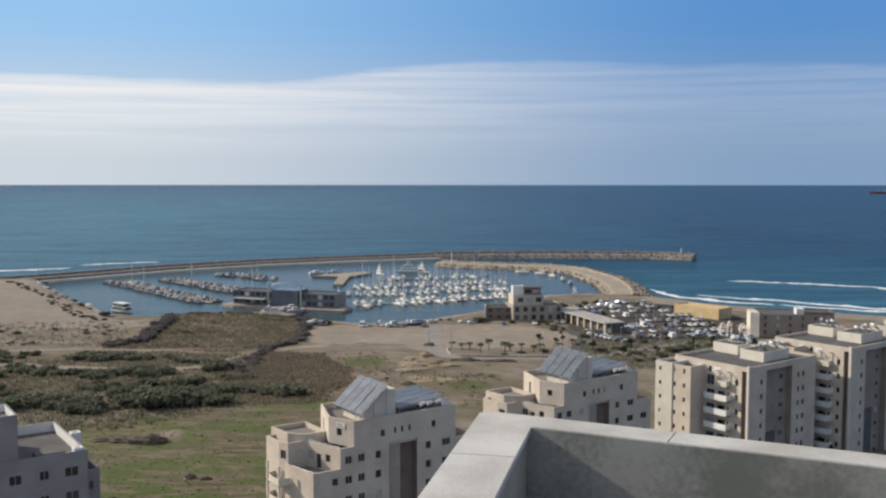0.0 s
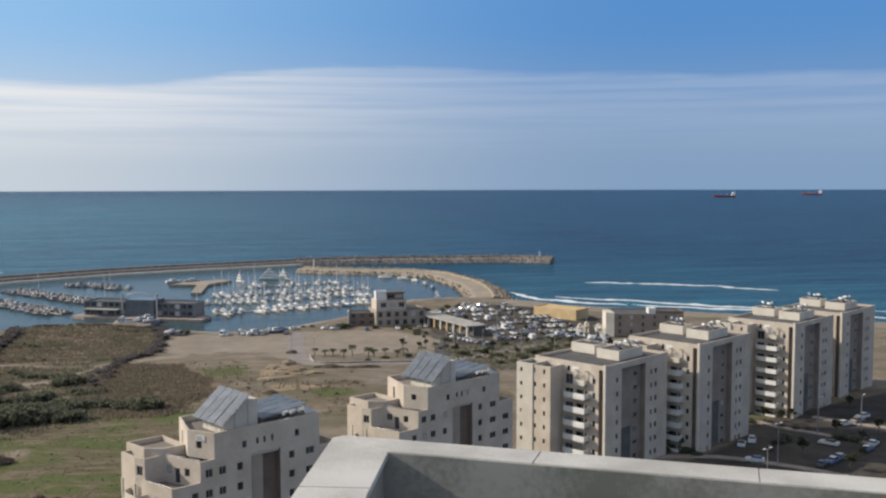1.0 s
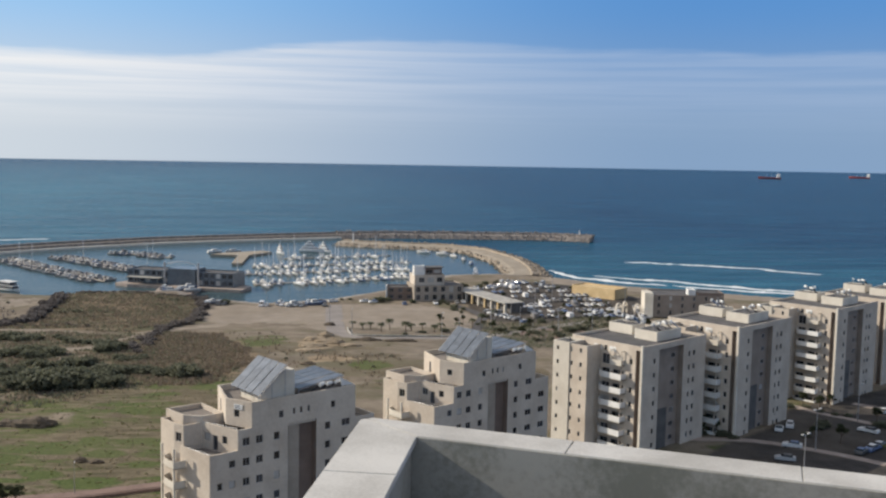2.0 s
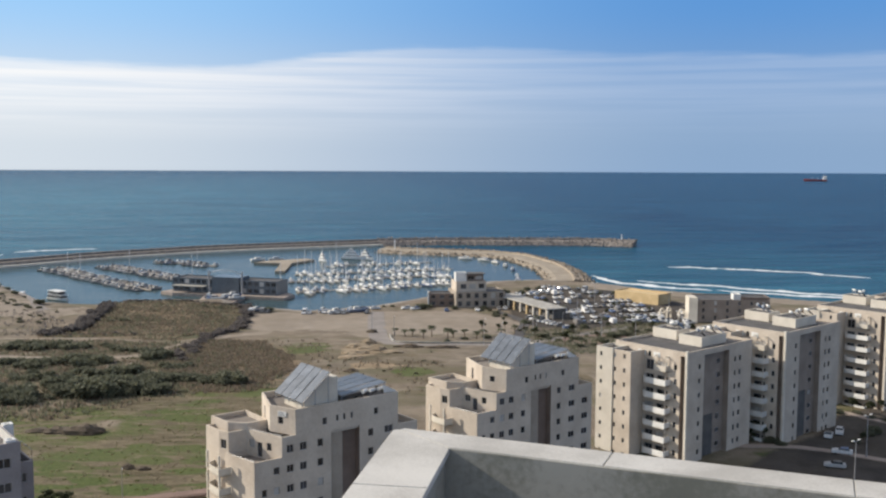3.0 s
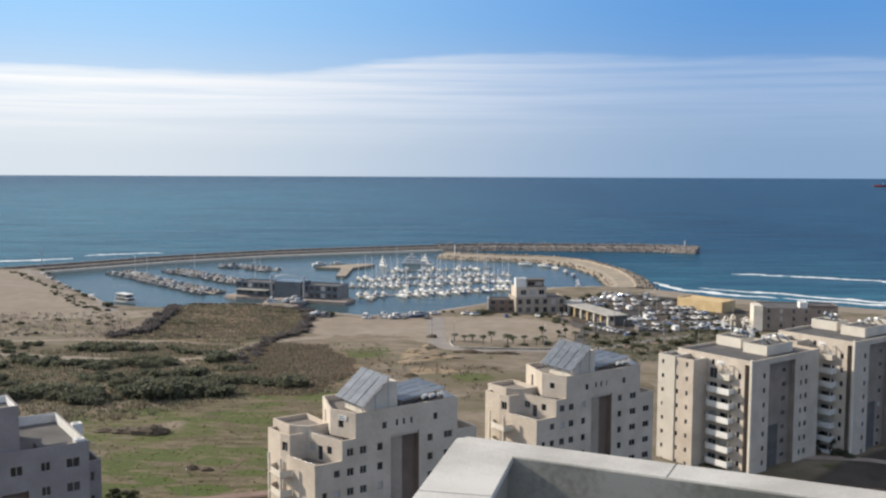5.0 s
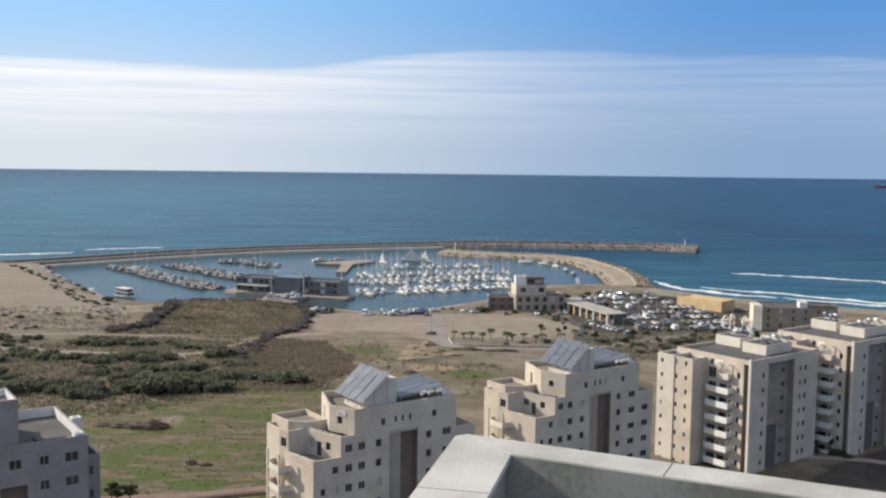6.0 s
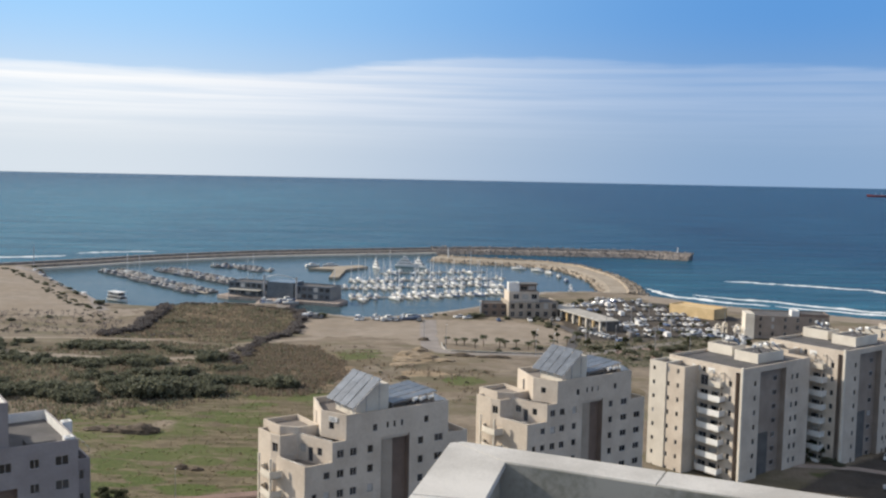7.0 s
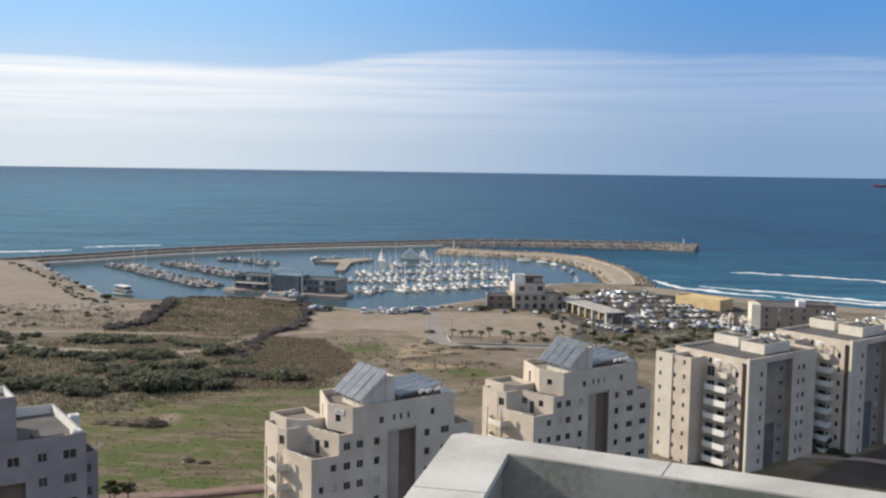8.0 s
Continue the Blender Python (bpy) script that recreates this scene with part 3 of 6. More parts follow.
rubble(bm, HEAD, ((-8, 0.3), (-5.5, 1.6), (-3.5, 3.0), (4, 4.8), (6, 5.4), (10, 2.5), (0, 3.6)), 2.0, 0.65, rng)
tagged(link("breakwater_rocks", bm, ROCK), "armour rocks on the outer breakwater arm", "rocks", kind="stuff")
LEE = smooth_line(((101, 528), (105, 560), (106, 604), (101, 636), (93, 668), (78, 688), (62, 698), (30, 709), (0, 724)), 3.5)
bm = bmesh.new()
ribbon(bm, LEE, ((-18, -2.0), (-12, 2.4), (-5, 3.6), (-4.5, 2.6), (5, 2.5), (9, 1.6), (14, -2.0)), 0.4, 5.0, mat=(0, 0, 0, 1, 1, 0))
tagged(link("inner_breakwater", bm, (ROCK_TAN, TRACK)), "curved sand-coloured inner breakwater with a track on top", "breakwater", kind="structure")
bm = bmesh.new()
rubble(bm, LEE, ((-16, 0.2), (-13.5, 1.4), (-11, 2.5), (-7, 3.2), (9, 1.5), (11.5, 0.3)), 1.8, 0.7, rng)
tagged(link("breakwater_rocks", bm, ROCK_TAN), "sand-coloured rocks along the inner breakwater", "rocks", kind="stuff")

# ---- roof terrace with its parapet ----
TOP = 68.92
OUT_C, IN_C = Vector((0.084, 3.89)), Vector((0.284, 3.602))
LEG_L, LEG_R = Vector((-0.2175, -0.976)), Vector((0.9075, -0.4195))
W_L, W_R = 0.252, 0.172


def coping_slab(name, corners, parent):
    """One coping slab between four plan corners, edges eased, a drip lip below."""
    bm = bmesh.new()
    prism(bm, [tuple(p) for p in corners], TOP - 0.022, TOP)
    bmesh.ops.recalc_face_normals(bm, faces=bm.faces)
    bmesh.ops.bevel(bm, geom=[e for e in bm.edges if e.verts[0].co.z > TOP - 0.01 and e.verts[1].co.z > TOP - 0.01], offset=0.0025, segments=2, affect="EDGES")
    return link(name, bm, COPING, parent)


def across(leg, w, side):
    n = Vector((-leg.y, leg.x)) * side
    return n * w


parapet = thing("parapet", "rendered roof parapet with pale stone coping slabs", "parapet", kind="structure")
bm = bmesh.new()
n_l, n_r = Vector((-LEG_L.y, LEG_L.x)), Vector((LEG_R.y, -LEG_R.x))
# core walls under the coping, set in a little from the slabs' edges
for leg, n, w, inner in ((LEG_L, n_l, W_L, False), (LEG_R, n_r, W_R, True)):
    a, b = OUT_C + n * 0.004, OUT_C + n * (w - 0.004)
    far = 9.0
    pts = [a, a + leg * far, b + leg * far, b]
    if leg is LEG_L:
        pts = [OUT_C + n * 0.004 + LEG_L * 0.06, a + leg * far, b + leg * far, IN_C + Vector((-0.02, 0.0))]
    else:
        pts = [OUT_C + n * 0.004 + LEG_R * 0.06, IN_C + Vector((-0.02, 0.005)), b + leg * far, a + leg * far]
    prism(bm, [tuple(p) for p in pts], 68.3, TOP - 0.004)
bmesh.ops.recalc_face_normals(bm, faces=bm.faces)
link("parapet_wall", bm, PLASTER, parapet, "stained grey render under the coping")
gap = 0.0012
TIP = OUT_C + (LEG_L + LEG_R) * 0.0225
cuts_l, cuts_r = (0.0, 0.68, 1.55, 2.4, 3.25, 4.1, 5.0, 6.0, 7.0, 8.0, 9.0), (0.0, 0.868, 1.675, 2.5, 3.3, 4.1, 5.0, 6.0, 7.0, 8.0, 9.0)
for i, (s, t) in enumerate(zip(cuts_l, cuts_l[1:])):
    p, q = OUT_C + LEG_L * (s + gap), OUT_C + LEG_L * (t - gap)
    ends = [IN_C + Vector((-0.001, 0.002)), TIP + Vector((-0.001, 0)), OUT_C + LEG_L * 0.045] if i == 0 else [p + n_l * W_L, p]
    coping_slab("coping_slab", (*ends, q, q + n_l * W_L), parapet)
for i, (s, t) in enumerate(zip(cuts_r, cuts_r[1:])):
    p, q = OUT_C + LEG_R * (s + gap), OUT_C + LEG_R * (t - gap)
    ends = [OUT_C + LEG_R * 0.045, TIP + Vector((0.001, 0)), IN_C + Vector((0.001, 0.001))] if i == 0 else [p, p + n_r * W_R]
    coping_slab("coping_slab", (*ends, q + n_r * W_R, q), parapet)
# terrace floor and the tower that carries it
A_END, B_END = OUT_C + LEG_L * 9.0, OUT_C + LEG_R * 9.0
plan = [tuple(OUT_C + n_l * 0.03 + n_r * 0.03), tuple(A_END + n_l * 0.03), (A_END.x + 3.5, A_END.y - 3.2), tuple(B_END + n_r * 0.03)]
bm = bmesh.new()
prism(bm, plan, 68.0, 68.32)
bmesh.ops.recalc_face_normals(bm, faces=bm.faces)
tagged(link("floor", bm, PAVING), "paved roof terrace floor behind the parapet", "floor", kind="structure")
bm = bmesh.new()
prism(bm, plan, 5.0, 68.0)
bmesh.ops.recalc_face_normals(bm, faces=bm.faces)
tagged(link("wall_tower", bm, STONE), "stone-clad tower under the roof terrace", "building", kind="structure")

# ---- apartment buildings ----


def offset(poly, d):
    """A plan polygon (counter-clockwise) with every edge moved inwards by d."""
    out, n = [], len(poly)
    for i in range(n):
        p, c, q = Vector(poly[i - 1]), Vector(poly[i]), Vector(poly[(i + 1) % n])
        e, f = (c - p).normalized(), (q - c).normalized()
        n1, n2 = Vector((-e.y, e.x)), Vector((-f.y, f.x))
        m = (n1 + n2)
        out.append(tuple(c + m * (d / max(0.35, 1 + n1.dot(n2)))))
    return out


def wall_face(bm, p, q, z0, z1, holes, sub=0):
    """One storeyed wall face from p to q, with openings (along, along, low, high, depth, back) cut through and their reveals."""
    p, q = Vector(p), Vector(q)
    length = (q - p).length
    d = (q - p) / length
    inward = Vector((-d.y, d.x))

    def at(s, z, k=0.0):
        c = p + d * s + inward * k
        return bm.verts.new((c.x, c.y, z))

    holes = [h for h in holes if h[0] > 0.01 and h[1] < length - 0.01 and h[2] > z0 + 0.01 and h[3] < z1 - 0.01]
    us = sorted({0.0, length, *(h[0] for h in holes), *(h[1] for h in holes)})
    zs = sorted({z0, z1, *(h[2] for h in holes), *(h[3] for h in holes)})
    for a, b in zip(us, us[1:]):
        run = None
        for c, e in zip(zs, zs[1:]):
            open_here = any(h[0] < (a + b) / 2 < h[1] and h[2] < (c + e) / 2 < h[3] for h in holes)
            if not open_here and run is None:
                run = c
            if run is not None and (open_here or e == zs[-1]):
                top = c if open_here else e
                bm.faces.new((at(a, run), at(b, run), at(b, top), at(a, top))).material_index = sub
                run = None
    # reveals and backs of recesses take the third, darker material
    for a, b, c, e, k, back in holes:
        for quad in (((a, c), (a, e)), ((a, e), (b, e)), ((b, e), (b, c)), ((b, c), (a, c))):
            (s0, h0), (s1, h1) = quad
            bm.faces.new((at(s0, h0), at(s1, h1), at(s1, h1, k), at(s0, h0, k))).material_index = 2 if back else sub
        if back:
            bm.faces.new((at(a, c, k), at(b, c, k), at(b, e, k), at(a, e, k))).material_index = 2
    return p, d, inward


WINDOWS = {}


def window(parent, p, d, inward, a, b, c, e, k):
    """A framed window in an opening: frame of four bars and a mullion, and its pane or shutter."""
    w, h = round(b - a, 2), round(e - c, 2)
    shut = random.random() < 0.18
    key = (w, h, shut)
    if key not in WINDOWS:
        bm = bmesh.new()
        t = 0.06
        for x0, x1, z0, z1 in ((-w / 2, w / 2, 0, t), (-w / 2, w / 2, h - t, h), (-w / 2, -w / 2 + t, t, h - t), (w / 2 - t, w / 2, t, h - t)):
            box(bm, x0, x1, -0.04, 0.03, z0, z1)
        if w > 1.0:
            box(bm, -0.03, 0.03, -0.03, 0.02, t, h - t)
        me = bpy.data.meshes.new("window")
        bm.to_mesh(me)
        me.materials.append(METAL)
        bm.free()
        bm = bmesh.new()
        box(bm, -w / 2 + 0.01, w / 2 - 0.01, 0.04, 0.07, 0.01, h - 0.01)
        pane = bpy.data.meshes.new("pane")
        bm.to_mesh(pane)
        pane.materials.append(SHUTTER if shut else GLASS)
        bm.free()
        WINDOWS[key] = me, pane
    me, pane = WINDOWS[key]
    o = new("window", me)
    c0 = p + d * ((a + b) / 2) + inward * (k - 0.1)
    o.parent = parent
    o.matrix_basis = Matrix.Translation((c0.x, c0.y, c)) @ Matrix.Rotation(math.atan2(d.y, d.x), 4, "Z")
    g = new("pane", pane)
    g.parent = o
    return o


def block(parent, poly, z0, z1, holes=None, lip=0.9, material=None, floor=None, name="wall", label="", back=None, inside_of=None):
    """A wing of a house: walls with openings, a parapet round its roof and the roof floor inside it."""
    holes = holes or {}
    bm = bmesh.new()
    n = len(poly)
    glazed = []
    for i in range(n):
        hs = holes.get(i, ())
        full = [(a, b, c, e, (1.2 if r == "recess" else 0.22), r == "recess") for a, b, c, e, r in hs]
        p, d, inward = wall_face(bm, poly[i], poly[(i + 1) % n], z0, z1, full)
        glazed += [(p, d, inward, *h[:5]) for h, (_, _, _, _, r) in zip(full, hs) if r == "window"]
    inner = offset(poly, 0.28)
    for i in range(n):
        j = (i + 1) % n
        a, b, c, e = poly[i], poly[j], inner[j], inner[i]
        bm.faces.new([bm.verts.new((*p, z1)) for p in (a, b, c, e)])
        bm.faces.new([bm.verts.new((*p, z)) for p, z in ((e, z1), (c, z1), (c, z1 - lip), (e, z1 - lip))]).material_index = 3
    f = bm.faces.new([bm.verts.new((*p, z1 - lip)) for p in inner])
    f.material_index = 1
    bmesh.ops.remove_doubles(bm, verts=bm.verts, dist=0.001)
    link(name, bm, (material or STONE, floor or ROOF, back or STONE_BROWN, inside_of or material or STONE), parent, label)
    for g in glazed:
        window(parent, *g)


def storeys(a, b, tops, height=1.15):
    return [(a, b, z - height, z, "window") for z in tops]


def balcony(parent, x, y0, y1, z, deep, far_round=True, height=1.05, solid=WHITE):
    """A balcony: slab, and a solid front that bends round at one end."""
    bm = bmesh.new()
    front = [(x, y0), (x - deep, y0)]
    if far_round:
        r = deep * 0.95
        front += [(x - r * math.cos(t) - deep * 0.05, y1 - r + r * math.sin(t)) for t in (0, 0.3, 0.6, 0.9, 1.2, 1.5)]
    else:
        front += [(x - deep, y1)]
    front.append((x, y1))
    poly = front[::-1]
    prism(bm, poly, z - 0.18, z)
    bmesh.ops.recalc_face_normals(bm, faces=bm.faces)
    slab = link("balcony", bm, STONE_PALE, parent, "pale balcony with a solid front")
    bm = bmesh.new()
    inner = offset(poly, 0.1)
    n = len(poly)
    for i in range(n):
        j = (i + 1) % n
        if abs(poly[i][0] - x) < 0.01 and abs(poly[j][0] - x) < 0.01:
            continue
        for q0, q1, z0, z1 in ((poly[i], poly[j], z - 0.18, z + height), (inner[j], inner[i], z, z + height)):
            bm.faces.new([bm.verts.new((*q0, z0)), bm.verts.new((*q1, z0)), bm.verts.new((*q1, z1)), bm.verts.new((*q0, z1))])
        bm.faces.new([bm.verts.new((*p, z + height)) for p in (poly[i], poly[j], inner[j], inner[i])])
    bmesh.ops.remove_doubles(bm, verts=bm.verts, dist=0.001)
    link("balcony_front", bm, solid, slab)
    return slab


def tower(m):
    """A slab tower of eight floors: main body, projecting wing, rounded balconies, recessed stair bay, roof rooms."""
    t = thing("apartment_tower", "eight-storey beige stone apartment tower with rounded white balconies", "building", m, "apartment towers")
    rows = [-2.9 - 3.0 * k for k in range(8)]
    south = []
    for z in rows:
        south += [(4.0, 4.8, z - 1.1, z, "window"), (17.0, 17.7, z - 1.2, z, "window"), (18.7, 19.6, z - 1.2, z, "window")]
    south.append((6.0, 15.0, -25.5, -1.2, "recess"))
    depth = 18.6
    west = []
    for z in rows:
        west += [(depth - 3.2, depth - 2.4, z - 1.2, z, "window"), (depth - 7.4, depth - 4.6, z - 2.0, z + 0.15, "window"), (depth - 10.2, depth - 8.2, z - 2.0, z + 0.15, "window")]
    west.append((depth - 1.6, depth - 0.5, -25.5, -0.9, "recess"))
    block(t, [(0, 0), (23.7, 0), (23.7, depth), (0, depth)], -26, 0, {0: south, 3: west}, 0.55, back=SHADE_BROWN)
    # stair bay back wall windows and the tall dark entrance strip
    bm = bmesh.new()
    box(bm, 6.7, 11.0, 1.05, 1.19, -25.5, -14.5)
    link("entrance_bay", bm, DARK_CLAD, t, "dark glazed entrance strip")
    for z in rows:
        window(t, Vector((0, 0)), Vector((1, 0)), Vector((0, 1)), 12.2, 13.4, z - 1.0, z, 1.26)
    # closed shutters and a small window under the roof edge
    for y0, y1, mat, label in ((10.4, 12.4, WHITE, "closed white shutter"), (9.0, 9.7, GLASS, "small dark window"), (6.7, 8.4, WHITE, "closed white shutter")):
        bm = bmesh.new()
        box(bm, -0.05, 0.02, y0, y1, -2.05, -1.0)
        bmesh.ops.bevel(bm, geom=bm.edges[:], offset=0.012, segments=1, affect="EDGES")
        link("shutter", bm, mat, t, label)
    # corner pilaster beside the slot
    bm = bmesh.new()
    box(bm, -0.12, 0.38, -0.12, 0.38, -26, 0.25)
    link("corner_pier", bm, STONE_PALE, t)
    # the wing towards the sea
    back = [(0.9, 1.5, z - 1.1, z - 0.2, "window") for z in [-1.6 - 3.0 * k for k in range(8)]]
    block(t, [(-4.6, 10.7), (0.3, 10.7), (0.3, 15.4), (-4.8, 15.4)], -26, -0.9, {3: [(a, a + 0.6, z - 1.0, z, "window") for z in [-1.6 - 3.0 * k for k in range(8)] for a in (0.4, 2.8)]}, 0.6)
    # outer block in paler render, standing in for its stronger sunlight
    block(t, [(-5.0, 15.2), (0.2, 15.2), (0.2, 19.3), (-5.4, 19.3)], -26, -0.7, {3: back}, 0.6, STONE_PALE)
    # balconies
    for k in range(7):
        balcony(t, 0.02, 3.9, 10.45, -7.3 - 3.0 * k, 1.9, True, 1.15)
        bm = bmesh.new()
        box(bm, -0.25, 0.02, 5.0, 5.35, -7.3 - 3.0 * k, -7.3 - 3.0 * k + 2.1)
        link("balcony_pier", bm, STONE, t)
    balcony(t, 0.02, 4.4, 7.4, -4.4, 1.2, False, 1.0, STONE_PALE)
    for y in (4.5, 7.2):
        bm = bmesh.new()
        for x in (-1.1, -0.25):
            box(bm, x - 0.07, x + 0.07, y - 0.07, y + 0.07, -4.4, -1.6)
        box(bm, -1.25, 0.0, y - 0.08, y + 0.08, -1.6, -1.42)
        link("pergola_frame", bm, STONE_PALE, t, "pale frame over the upper balcony")
    # roof rooms, pale
    block(t, [(9.5, 3.2), (18.6, 3.2), (18.6, 9.0), (9.5, 9.0)], -0.5, 1.6, {}, 0.25, STONE_PALE, ROOF, "roof_room", "pale rooftop lift room")
    block(t, [(12.2, 11.6), (17.0, 11.6), (17.0, 18.0), (12.2, 18.0)], -0.5, 1.6, {}, 0.25, STONE_PALE, ROOF, "roof_room", "pale rooftop stair room")
    for y in (5.0, 7.5, 12.8, 16.0):
        bm = bmesh.new()
        box(bm, 21.0, 21.9, y, y + 1.3, -0.54, -0.3)
        link("roof_unit", bm, METAL, t)
    return t


def solar_heater(m):
    """A sloping collector with a white tank above it on a frame."""
    t = thing("solar_heater", "rooftop solar water heater with a white tank", "heater", m, "rooftop heaters")
    bm = bmesh.new()
    box(bm, -0.5, 0.5, 0, 1.9, 0, 0.09, Matrix.Translation((0, -0.9, 0.2)) @ Matrix.Rotation(radians(40), 4, "X"))
    link("collector", bm, GLASS, t)
    bm = bmesh.new()
    tube(bm, (-0.65, 0.75, 1.55), (0.65, 0.75, 1.55), 0.27, 0.27, 12)
    link("tank", bm, WHITE, t)
    for x in (-0.45, 0.45):
        for y in (-0.85, 0.75):
            bm = bmesh.new()
            tube(bm, (x, y, 0), (x, y, 0.28 if y < 0 else 1.35), 0.025, 0.025, 6)
            link("leg", bm, METAL, t)
    return t


TURN_T, TURN_B = 36.9, 34.5
first = tower(pose(61.7, 191.0, 30.8, 0, 0, TURN_T))
TOWERS = [((61.7, 191.0, 30.8), first)]
for c in ((87.7, 204.2, 32.4), (125.0, 231.3, 32.1), (150.6, 252.6, 31.4)):
    TOWERS.append((c, copy_thing(first, pose(*c, 0, 0, TURN_T))))
h = solar_heater(pose(0, 0, 0))
for k, ((x, y, z), _) in enumerate(TOWERS):
    base = pose(x, y, z - 0.55, 0, 0, TURN_T)
    for i, (u, v) in enumerate(((11.0, 4.5), (13.2, 4.3), (15.6, 4.8), (17.6, 4.4), (13.6, 13.2), (15.4, 13.0), (15.2, 15.6))):
        spot = base @ pose(u, v, 1.9, 0, 0, 20 + 11 * ((i * 7 + k * 3) % 5))
        if k == 0 and i == 0:
            h.matrix_basis = spot
        else:
            copy_thing(h, spot)


def solar_array(m, columns, rows, tilt, label):
    """Pale collector sheets in a tilted field on a steel frame; its low edge lies along the local Y axis."""
    t = thing("solar_array", label, "solar panels", m, "solar arrays")
    lean = Matrix.Rotation(-tilt, 4, "Y")
    me = None
    for i in range(columns):
        for j in range(rows):
            if me is None:
                bm = bmesh.new()
                box(bm, 0.0, 2.09, 0.08, 2.07, 0.0, 0.06)
                bmesh.ops.bevel(bm, geom=bm.edges[:], offset=0.012, segments=1, affect="EDGES")
                o = link("panel", bm, SHEET, t)
                me = o.data
            else:
                o = new("panel", me)
                o.parent = t
            o.matrix_basis = lean @ Matrix.Translation((j * 2.1, i * 2.15, 0.02 * ((i * 5 + j * 3) % 3)))
    w, l = columns * 2.15, rows * 2.1
    bm = bmesh.new()
    for i in range(columns + 1):
        box(bm, 0, l, i * 2.15 - 0.05, i * 2.15 + 0.05, -0.12, -0.02, lean)
    for j in (0.2, l * 0.5, l - 0.2):
        for i in (0.3, w * 0.5, w - 0.3):
            x, z = j * math.cos(tilt), j * math.sin(tilt) - 0.1
            box(bm, x - 0.05, x + 0.05, i - 0.05, i + 0.05, -0.75, z)
    link("frame", bm, METAL, t)
    return t


def stepped_house(m, drop, mirror=1):
    """A stepped block: terraces fall away towards the sea side, a dark stair bay, tilted collectors on the roof."""
    t = thing("apartment_house", "seven-storey beige stone apartment block stepping down in terraces", "building", m, "stepped apartment blocks")
    low = [-5.1 - 3.0 * k for k in range(6)]
    top = [(4.6, 5.4, -3.1, -2.0, "window"), (13.9, 14.7, -3.0, -1.9, "window")]
    top += [(x, x + 0.45, -2.9, -1.9, "window") for x in (7.0, 8.25, 9.6)]
    # footprint edges are counter-clockwise, the first one is the long shaded front
    block(t, [(0, 0), (18.5, 0), (18.5, 12), (1.0, 12.5), (-1.8, 4.6)], drop - 0.2, 0, {0: [(a, b, max(c, drop + 0.3), e, r) for a, b, c, e, r in top],
          4: [(1.6, 2.6, -2.6, -1.5, "window")], 3: [(3.0, 3.9, drop + 0.5, -1.3, "window")]}, 0.9, floor=TERRACE)
    # stair bay recess: reveals and back are a much darker brown than the walls
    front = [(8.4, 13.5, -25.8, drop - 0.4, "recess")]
    for z in low:
        front += [(6.0, 7.0, z - 1.2, z, "window"), (3.0, 4.15, z - 1.2, z, "window"), (0.8, 1.95, z - 1.2, z, "window"), (15.1, 16.1, z - 1.2, z, "window"), (18.2, 19.8, z - 1.15, z, "window")]
    side = []
    for z in low:
        side += [(2.0, 3.2, z - 1.2, z, "window"), (5.6, 6.6, z - 1.2, z, "window")]
    side.append((3.7, 4.7, drop - 3.75, drop - 1.5, "window"))
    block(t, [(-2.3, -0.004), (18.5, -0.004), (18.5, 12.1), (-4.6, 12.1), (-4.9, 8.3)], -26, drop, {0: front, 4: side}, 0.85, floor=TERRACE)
    block(t, [(18.4, 0.15), (22.4, 0.15), (22.4, 11), (18.4, 11)], -26, drop - 1.5, {0: [(1.2, 2.8, z - 1.15, z, "window") for z in low[1:]]}, 0.85, floor=TERRACE)
    block(t, [(-4.4, 6.8), (-1.0, 6.8), (-1.0, 14), (-6.9, 14), (-6.5, 9)], -26, drop + 1.0, {}, 0.7, floor=TERRACE)
    block(t, [(-7.4, 7.0), (-4.2, 7.0), (-4.2, 13.0), (-8.2, 13.0), (-8.0, 9)], -26, drop, {4: [(0.4, 1.6, drop - 2.6, drop - 1.2, "window")]}, 0.85, floor=TERRACE)
    step = [(1.2, 2.0, z - 1.1, z, "window") for z in low[2:]] + [(3.1, 4.1, z - 1.1, z, "window") for z in low[1:]]
    block(t, [(-6.8, -0.008), (-2.2, -0.008), (-2.2, 7.1), (-7.9, 7.1), (-7.6, 5.2)], -26, drop - 3.0, {0: step}, 0.9, floor=TERRACE)
    # terrace rails and doors
    for x0, y0, x1, y1, z in ((-2.2, 0.12, -4.75, 8.2, drop), (-6.7, 0.1, -7.7, 5.1, drop - 3.0)):
        bm = bmesh.new()
        tube(bm, (x0, y0, z + 0.18), (x1, y1, z + 0.18), 0.03, 0.03, 6)
        for k in range(6):
            f = k / 5
            tube(bm, (x0 + (x1 - x0) * f, y0 + (y1 - y0) * f, z), (x0 + (x1 - x0) * f, y0 + (y1 - y0) * f, z + 0.2), 0.02, 0.02, 6)
        link("rail", bm, METAL, t)
    # sea-side balconies
    for k in range(5):
        balcony(t, -7.7, 5.6, 10.4, drop - 5.8 - 3.0 * k, 2.0, True, 1.0, STONE_PALE)
        for y in (6.0, 10.0):
            bm = bmesh.new()
            box(bm, -9.5, -9.2, y, y + 0.3, drop - 5.8 - 3.0 * k, drop - 3.0 - 3.0 * k)
            link("balcony_pier", bm, STONE_PALE, t)
    # stair bay details: lighter cheek and tall glazing
    bm = bmesh.new()
    box(bm, 6.13, 8.3, 0.35, 1.19, -25.8, drop - 0.42)
    link("bay_panel", bm, STONE_SHADE, t, "lighter cheek beside the dark stair bay")
